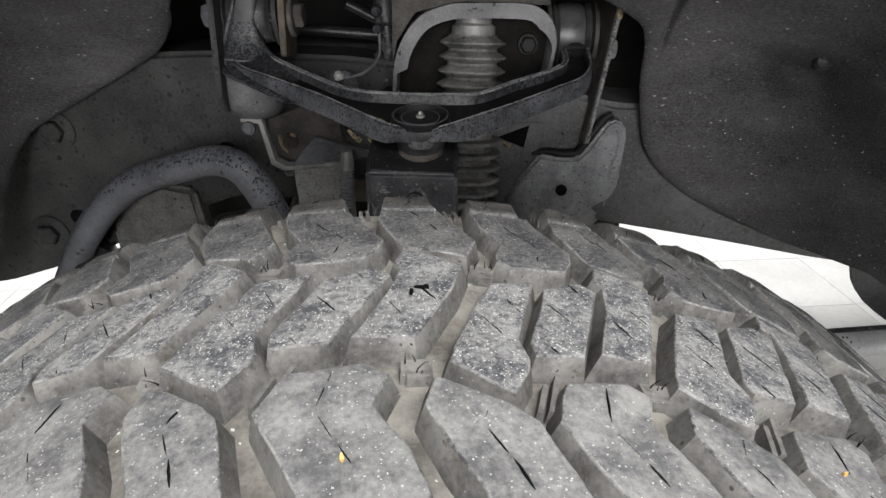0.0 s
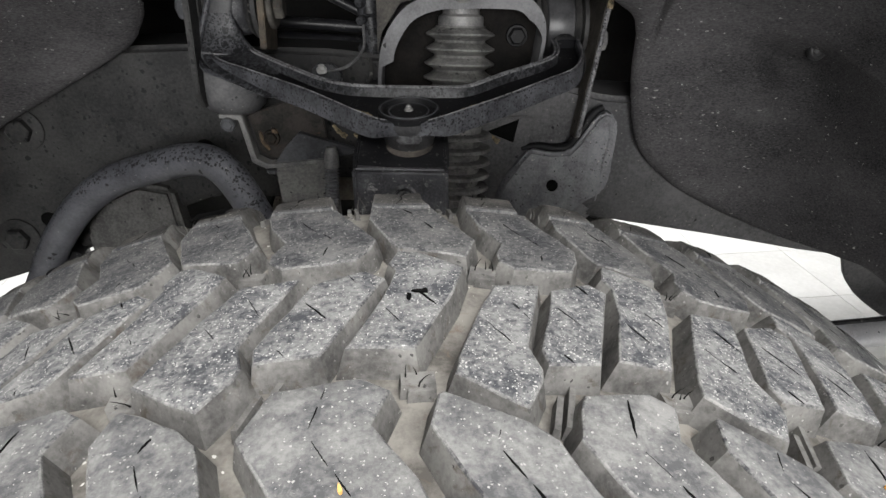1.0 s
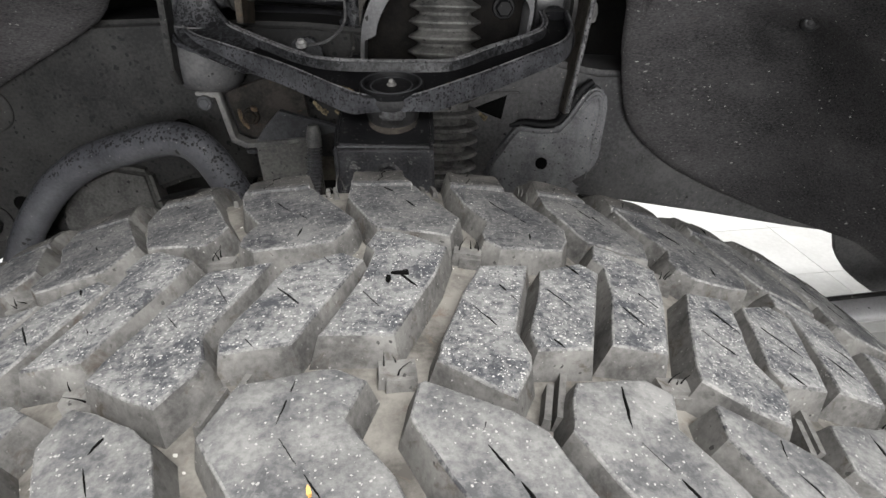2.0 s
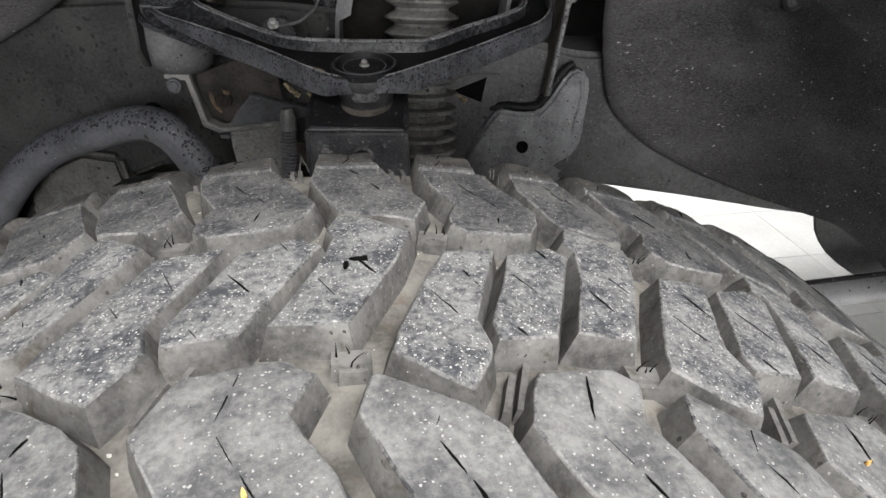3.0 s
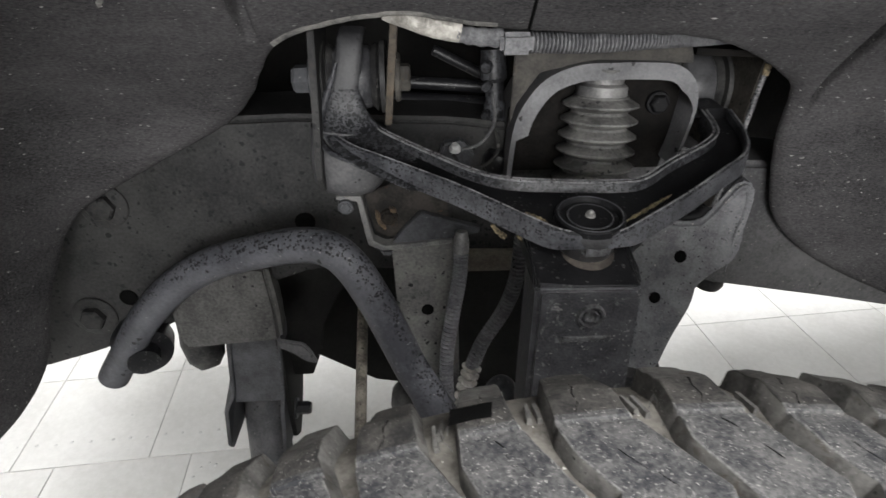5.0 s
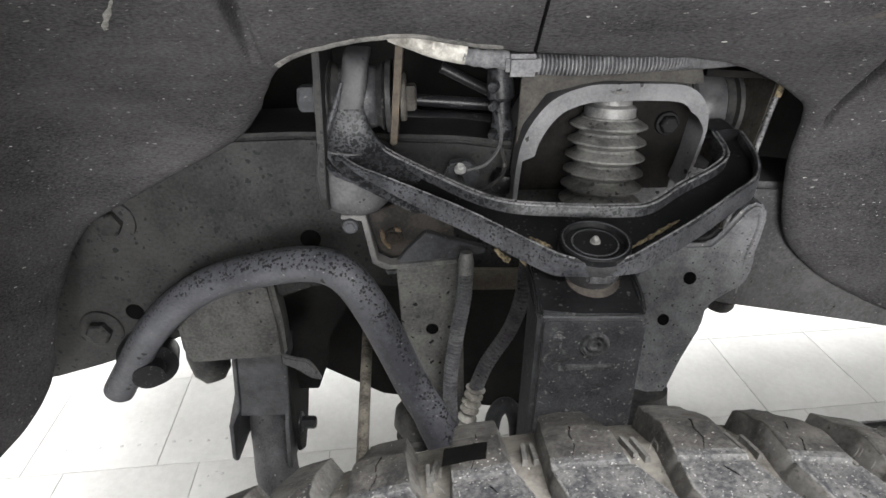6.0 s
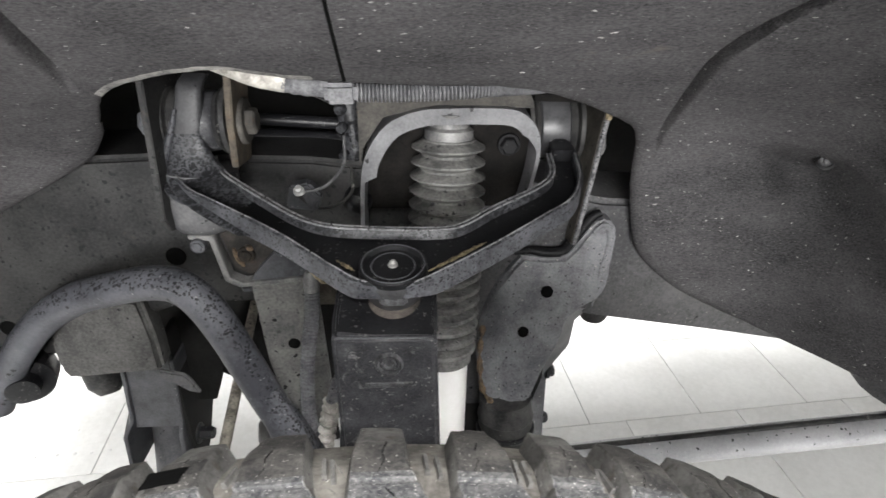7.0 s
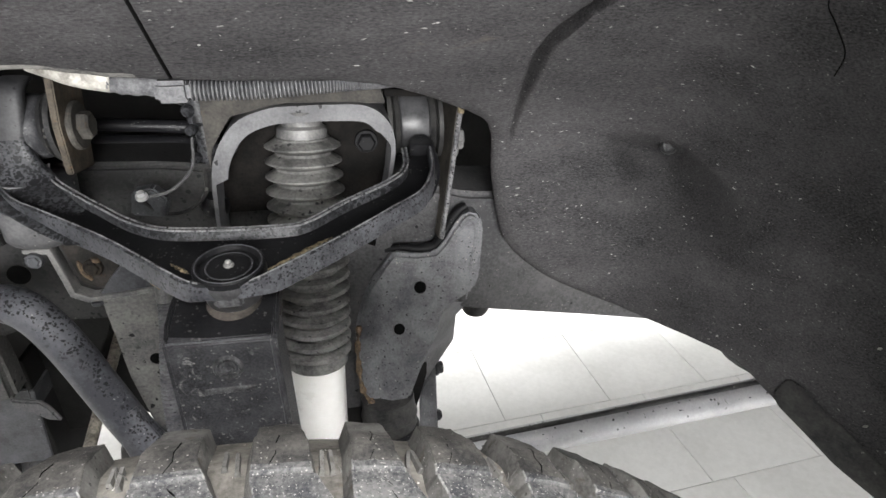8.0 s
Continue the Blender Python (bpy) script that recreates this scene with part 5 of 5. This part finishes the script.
for base in (0, 6):
    for a, b in zip(sheet[base:base + 6], sheet[base + 1:base + 6]):
        for k in range(2):
            side.faces.new((a[k], a[k + 1], b[k + 1], b[k]))
part("side_wall", side, SHELL_PAINT, rb, "receding side wall", smooth=60)
ridge = spline([(0.158, rb_y(0.79) + 0.001, 0.79), (0.1735, rb_y(0.812) + 0.001, 0.812), (0.186, rb_y(0.826) + 0.001, 0.826), (0.193, rb_y(0.823) + 0.001, 0.823), (0.1945, rb_y(0.805) + 0.001, 0.805), (0.189, rb_y(0.77) + 0.001, 0.77), (0.183, rb_y(0.74) + 0.001, 0.74)], 6)
part("pressed_ridge", tube(ridge, lambda f: 0.0028 * math.sin(math.pi * (0.08 + 0.84 * f)), 10), SHELL_PAINT, rb)
# black strip paints the shaded gap between bracket and rail
part("gap_shade_strip", tube(spline([(0.1, rb_y(0.792) + 0.014, 0.794), (0.118, rb_y(0.795) + 0.012, 0.7965), (0.134, rb_y(0.793) + 0.01, 0.7945), (0.151, rb_y(0.795) + 0.01, 0.7955), (0.1585, rb_y(0.804) + 0.01, 0.8045), (0.168, rb_y(0.82) + 0.01, 0.8205), (0.1765, rb_y(0.833) + 0.01, 0.8335), (0.186, rb_y(0.839) + 0.01, 0.84)], 8), lambda f: 0.0036 + 0.0022 * math.sin(math.pi * f), 10), WEB_PAINT, rb, "black strip painted for the gap's shade along the upper edge")
for hx, hz, hr in ((0.134, 0.757, 0.0065), (0.109, 0.716, 0.006)):
    hole(hx, rb_y(hz), hz, hr, hr, rb, d=(0, -1, 0.33))
part("rust_edge", tube(spline([(0.067, rb_y(0.72) + 0.006, 0.72), (0.0635, rb_y(0.69) + 0.008, 0.69), (0.066, rb_y(0.652) + 0.006, 0.652), (0.08, rb_y(0.634), 0.636)], 9), lambda f: 0.0026 + 0.0012 * math.sin(f * 31) + 0.0006 * math.sin(f * 67), 8), RUSTY_EDGE, rb, "rusty weld along the edge")
part("bushing", lathe((0.092, 0.597, 0.64), (0.094, 0.59, 0.575), [(0, 0.0285), (0.25, 0.0295), (0.36, 0.0315), (0.4, 0.03), (0.55, 0.0305), (0.62, 0.0285), (0.9, 0.028), (0.95, 0.031), (1, 0.03), (1, 0)], 36), RUBBER, rb, "black rubber bushing")
part("clamp_ring", lathe((0.0933, 0.5925, 0.6), (0.0936, 0.5915, 0.594), [(0, 0.029), (0.1, 0.0322), (0.5, 0.0332), (0.9, 0.0322), (1, 0.029)], 36), BLACK, rb, "glossy black ring")
part("web", prism([(0.139, 0.56), (0.1605, 0.6), (0.1645, 0.45), (0.139, 0.45)], "y", 0.686, 0.694, 0.002), SHELL_PAINT, rb, "pale grey web plate")
part("flap", prism([(0.112, 0.63), (0.1415, 0.648), (0.141, 0.63), (0.132, 0.595), (0.122, 0.56), (0.114, 0.575)], "y", 0.634, 0.638, 0.001), DARK, rb, "black rubber flap")
bolt("web_bolt", (0.1605, 0.69, 0.592), (1, 0, 0), 0.008, 0.01, rb, KNUCKLE, 1.3)
bolt("web_bolt", (0.163, 0.69, 0.51), (1, 0, 0), 0.006, 0.006, rb, KNUCKLE, 1.3)

inner_plate = thing("gusset_plate", (0.07, 0.65, 0.6), "rust-stained steel gusset plate behind the shock absorber", "plate")
part("plate", prism([(-0.02, 0.83), (0.11, 0.83), (0.1, 0.7), (0.085, 0.58), (0.045, 0.56), (0.03, 0.7)], "y", 0.643, 0.648, 0.0015), REAR_PAINT, inner_plate)
# black wedge proud of the plate paints the notch's inner shade
part("notch", prism([(0.0608, 0.8142), (0.0951, 0.8272), (0.0902, 0.802)], "y", 0.6405, 0.6445), SIPE, inner_plate, "open notch in the plate, its shade painted as a black wedge")
part("rust_spot", tube(spline([(0.064, 0.6415, 0.8115), (0.069, 0.6405, 0.807), (0.0735, 0.641, 0.803)], 5), lambda f: 0.0012 + 0.0022 * f, 8), DRIED, inner_plate, "ochre rusty corner")

mount = thing("body_mount", (0.2, 0.69, 0.66), "black rubber body mount under the frame rail", "mount")
part("ring", lathe((0.21, 0.69, 0.675), (0.212, 0.69, 0.705), [(0, 0.0), (0, 0.014), (0.2, 0.017), (0.45, 0.0165), (0.5, 0.0145), (0.55, 0.0165), (0.8, 0.017), (1, 0.015)], 28), RUBBER, mount)

# wiring harness along the liner's edge
loom = thing("wiring_harness", (0.0, 0.59, 0.98), "grey corrugated wiring conduit partly wrapped in silver tape", "wiring")
loom_path = spline([(-0.062, 0.583, 0.9798), (0.0, 0.586, 0.978), (0.06, 0.59, 0.98), (0.1, 0.6, 0.9795), (0.15, 0.625, 0.9775), (0.19, 0.65, 0.972)], 60)
ridged = len(loom_path)
part("conduit", tube(loom_path, lambda f: 0.0083 - (0.003 if round(f * (ridged - 1)) % 3 == 0 else 0.0), 18), CONDUIT, loom, smooth=20)
tape_path = spline([(-0.158, 0.59, 1.0), (-0.14, 0.584, 0.9965), (-0.125, 0.581, 0.992), (-0.1, 0.58, 0.9865)], 14)
tape_bm = tube(tape_path, lambda f: 0.0045 + 0.003 * math.sin(f * 2.2), 20, flat=0.5, first=(0, 0, 1))
for v in tape_bm.verts:
    crease = noise.noise(v.co * 90) * 0.0022 + abs(noise.noise(v.co * 210)) * 0.0014
    v.co += Vector((0, -crease, crease * 0.5))
part("tape", tape_bm, TAPE, loom, "crumpled silver tape", smooth=18)
sleeve_bm = tube(spline([(-0.104, 0.5805, 0.987), (-0.088, 0.58, 0.9845), (-0.068, 0.582, 0.983)], 10), lambda f: 0.0062 + 0.0012 * f + 0.0005 * math.sin(f * 23), 16, flat=0.6, first=(0, 0, 1))
part("sleeve", sleeve_bm, CONDUIT, loom, "dull grey taped sleeve")
part("clamp", block(-0.0705, -0.0445, 0.572, 0.594, 0.9715, 0.9882, 0.0035), CONDUIT, loom, "grey plastic conduit clamp")

# hoses and brake line
hose = thing("brake_hose", (-0.11, 0.56, 0.6), "ribbed grey hose hanging beside the knuckle", "hose")
hose_path = spline([(-0.098, 0.572, 0.81), (-0.1, 0.565, 0.78), (-0.106, 0.56, 0.745), (-0.112, 0.556, 0.7), (-0.112, 0.55, 0.655), (-0.102, 0.545, 0.61)], 40)
hn = len(hose_path)
part("ribbed_tube", tube(hose_path, lambda f: 0.0072 - (0.0034 if round(f * (hn - 1)) % 4 < 2 else 0.0), 14), HOSE_RUBBER, hose, smooth=20)
part("ferrule", lathe((-0.098, 0.572, 0.822), (-0.0985, 0.57, 0.802), [(0, 0.005), (0.4, 0.007), (1, 0.0072)], 16), STEEL, hose)
hose2 = thing("brake_hose", (-0.08, 0.55, 0.6), "ribbed grey hose with a tape-wrapped dusty end", "hose")
path2 = spline([(-0.045, 0.565, 0.82), (-0.048, 0.562, 0.78), (-0.058, 0.56, 0.745), (-0.078, 0.556, 0.71), (-0.09, 0.55, 0.68)], 40)
hn2 = len(path2)
part("ribbed_tube", tube(path2, lambda f: 0.0072 - (0.0028 if round(f * (hn2 - 1)) % 4 < 2 else 0.0), 14), HOSE_RUBBER, hose2, smooth=20)
part("wrapped_end", tube(spline([(-0.088, 0.551, 0.685), (-0.094, 0.548, 0.66), (-0.1, 0.545, 0.63), (-0.102, 0.545, 0.6)], 14), lambda f: 0.0076 + 0.0024 * math.sin(f * 60), 12), TAPE, hose2, "dusty tape wrapping")
rod = thing("tie_rod", (-0.195, 0.45, 0.62), "thin mud-brown steel tie rod reaching towards the wheel", "tie rod")
part("rod", tube([(-0.206, 0.78, 0.6995), (-0.2, 0.6, 0.656), (-0.1965, 0.5, 0.632), (-0.1948, 0.45, 0.62)], 0.0058, 14), ROD_STEEL, rod)
part("rod_end", lathe((-0.1955, 0.47, 0.625), (-0.194, 0.428, 0.6147), [(0, 0.0068), (0.4, 0.008), (0.9, 0.008), (1, 0.005), (1, 0)], 6), ROD_STEEL, rod, "hexagon rod end")

# behind the arm: shafts and dark parts of the engine bay
bay = thing("steering_shaft", (-0.11, 0.72, 0.9), "black steering shafts in the dark engine bay", "shaft")
part("shaft", tube([(-0.19, 0.72, 0.921), (-0.06, 0.72, 0.911)], 0.006, 14), BLACK, bay)
part("shaft", tube([(-0.19, 0.72, 0.902), (-0.06, 0.72, 0.892)], 0.009, 16), BLACK, bay)
part("brace", tube([(-0.115, 0.75, 0.943), (-0.055, 0.75, 0.913)], 0.0055, 12), BLACK, bay)
part("coupling", lathe((-0.063, 0.672, 0.958), (-0.057, 0.662, 0.866), [(0, 0.0), (0, 0.011), (0.2, 0.0125), (0.28, 0.0125), (0.32, 0.009), (0.5, 0.0085), (0.55, 0.0105), (0.7, 0.0095), (0.76, 0.006), (0.9, 0.008), (1, 0.006), (1, 0)], 28), LEG_PAINT, bay, "mottled cast shaft coupling")
for lug_z, lug_y, lug_r in ((0.945, 0.655, 0.006), (0.928, 0.652, 0.005), (0.902, 0.65, 0.0045)):
    part("coupling_bolt", lathe((-0.068, lug_y + 0.008, lug_z), (-0.071, lug_y, lug_z - 0.001), [(0, lug_r), (0.8, lug_r), (1, lug_r * 0.75), (1, 0)], 8), LEG_PAINT, bay)
part("coupling_lug", lathe((-0.056, 0.645, 0.868), (-0.06, 0.648, 0.848), [(0, 0.0), (0, 0.011), (0.3, 0.014), (0.7, 0.014), (1, 0.01), (1, 0)], 20), BLACK, bay)
wire = thing("sensor_wire", (-0.09, 0.6, 0.89), "thin grey sensor wire with a bright clip", "wire")
part("lead", tube(spline([(-0.066, 0.64, 0.925), (-0.066, 0.62, 0.905), (-0.08, 0.6, 0.893), (-0.098, 0.593, 0.89)], 8), 0.0014, 8), LEAD_GREY, wire)
part("second_lead", tube(spline([(-0.062, 0.645, 0.892), (-0.061, 0.626, 0.876), (-0.076, 0.61, 0.868), (-0.094, 0.602, 0.871), (-0.104, 0.597, 0.884)], 8), 0.0017, 8), RUBBER, wire, "black second lead")
part("clip_base", prism([(-0.118, 0.872), (-0.09, 0.868), (-0.085, 0.884), (-0.096, 0.896), (-0.113, 0.893)], "y", 0.598, 0.612, 0.002), MOUNT_PAINT, wire, "dark clip base")
part("clip", lathe((-0.103, 0.592, 0.89), (-0.103, 0.59, 0.896), [(0, 0.005), (0.5, 0.005), (0.6, 0.0032), (1, 0.003), (1, 0)], 12), BRIGHT_STEEL, wire, "bright steel clip")
# added sheet whose near-black colour paints the unlit depth of the bay
bay_shade_sheet = prism([(-1.0, 0.7), (1.2, 0.7), (1.2, 1.36), (-1.0, 1.36)], "y", 0.95, 0.97)
tagged(link_mesh("bay_shade_sheet", bay_shade_sheet, DARK), "near-black sheet painted for the shade of the engine bay", "panel", kind="structure")
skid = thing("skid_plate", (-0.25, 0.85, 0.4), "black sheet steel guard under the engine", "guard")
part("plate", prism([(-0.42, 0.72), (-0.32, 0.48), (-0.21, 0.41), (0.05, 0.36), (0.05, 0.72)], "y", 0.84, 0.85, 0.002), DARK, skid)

# side step tube behind the wheel
step = thing("side_step", (0.45, 0.6, 0.53), "pale silver side step tube with black specks", "side step")
part("tube", tube([(0.12, 0.6, 0.525), (0.27, 0.6, 0.539), (0.6, 0.6, 0.569), (0.75, 0.6, 0.583)], 0.0185, 24), STEP_PAINT, step)

part("support_bracket", prism([(0.503, 0.72), (0.507, 0.649), (0.514, 0.63), (0.524, 0.615), (0.541, 0.596), (0.561, 0.58), (0.585, 0.564), (0.611, 0.553), (0.64, 0.547), (0.76, 0.545), (0.76, 0.72)], "y", 0.636, 0.642, 0.001), REAR_PAINT, step, "brown-dusted curved support bracket")
part("end_cap", lathe((0.75, 0.6, 0.583), (0.768, 0.6, 0.585), [(0, 0.0192), (0.6, 0.0192), (1, 0.014), (1, 0)], 24), RUBBER, step, "black end cap")
# thin darker strip along the top of the tube
part("dark_top_strip", tube([(0.12, 0.6, 0.5435), (0.27, 0.6, 0.5575), (0.6, 0.6, 0.5875), (0.75, 0.6, 0.6015)], 0.0035, 8), RUBBER, step, "dark strip along the top")

# water drops in a row on the tiles
DROP = material("clear_water_drop", (0.55, 0.55, 0.55), (0.65, 0.65, 0.65), 0.06, 0, 20, 200, 0.0, 0.1, spec=0.8, rough_var=0.0)
drop_rng = random.Random(3)
drops = [(-1.075 + 0.0405 * k + drop_rng.uniform(-0.006, 0.006), 1.11 + 0.0026 * k + drop_rng.uniform(-0.003, 0.003)) for k in range(12)]
drops += [(-0.85 + drop_rng.uniform(-0.01, 0.01), 1.2), (-0.635, 1.03), (-0.62, 1.042), (-0.605, 1.036), (-0.645, 1.005)]
for dx, dy in drops:
    size = drop_rng.uniform(0.0028, 0.0045)
    bead = lathe((dx, dy, -0.0008), (dx, dy, size * 0.45), [(0, size), (0.4, size * 0.95), (0.75, size * 0.65), (0.95, size * 0.25), (1, 0)], 14)
    tagged(link_mesh("water_drop", bead, DROP), "small clear water drop on a white floor tile", "water drop", "drops on the floor")

# ---- floor tiles, last ----
TURN_T = radians(4.6)
PITCH = 0.296
tile_me = bpy.data.meshes.new("floor_tile")
tbm = block(-PITCH / 2 + 0.0009, PITCH / 2 - 0.0009, -PITCH / 2 + 0.0009, PITCH / 2 - 0.0009, -0.012, 0.0, 0.0006)
tbm.to_mesh(tile_me)
tbm.free()
tile_me.materials.append(TILE)
rest_bm = bmesh.new()
ux, uy = Vector((math.cos(TURN_T), math.sin(TURN_T))), Vector((-math.sin(TURN_T), math.cos(TURN_T)))
corner = Vector((0.689, 1.478))
SHIFT = {-1: 0.32, 0: 0.0, 1: 0.0, -2: 0.5}
for row in range(-22, 16):
    for colu in range(-22, 20):
        c = corner + uy * PITCH * (row + 0.5) + ux * PITCH * (colu + 0.5 + SHIFT.get(row + 1, 0.0))
        if abs(c.x) > 5.7 or not -4.7 < c.y < 5.7:
            continue
        if -1.9 < c.x < 1.9 and 0.35 < c.y < 2.6:
            ob = new("tile", tile_me)
            ob.parent = floor
            ob.matrix_basis = pose(c.x, c.y, 0, 0, 0, math.degrees(TURN_T))
        else:
            h = PITCH / 2 - 0.0014
            rest_bm.faces.new([rest_bm.verts.new((*(c + ux * h * a + uy * h * b), 0.0)) for a, b in ((-1, -1), (1, -1), (1, 1), (-1, 1))])
tagged(part("far_tiles", rest_bm, TILE, floor, "glossy white tiles"), kind="stuff")
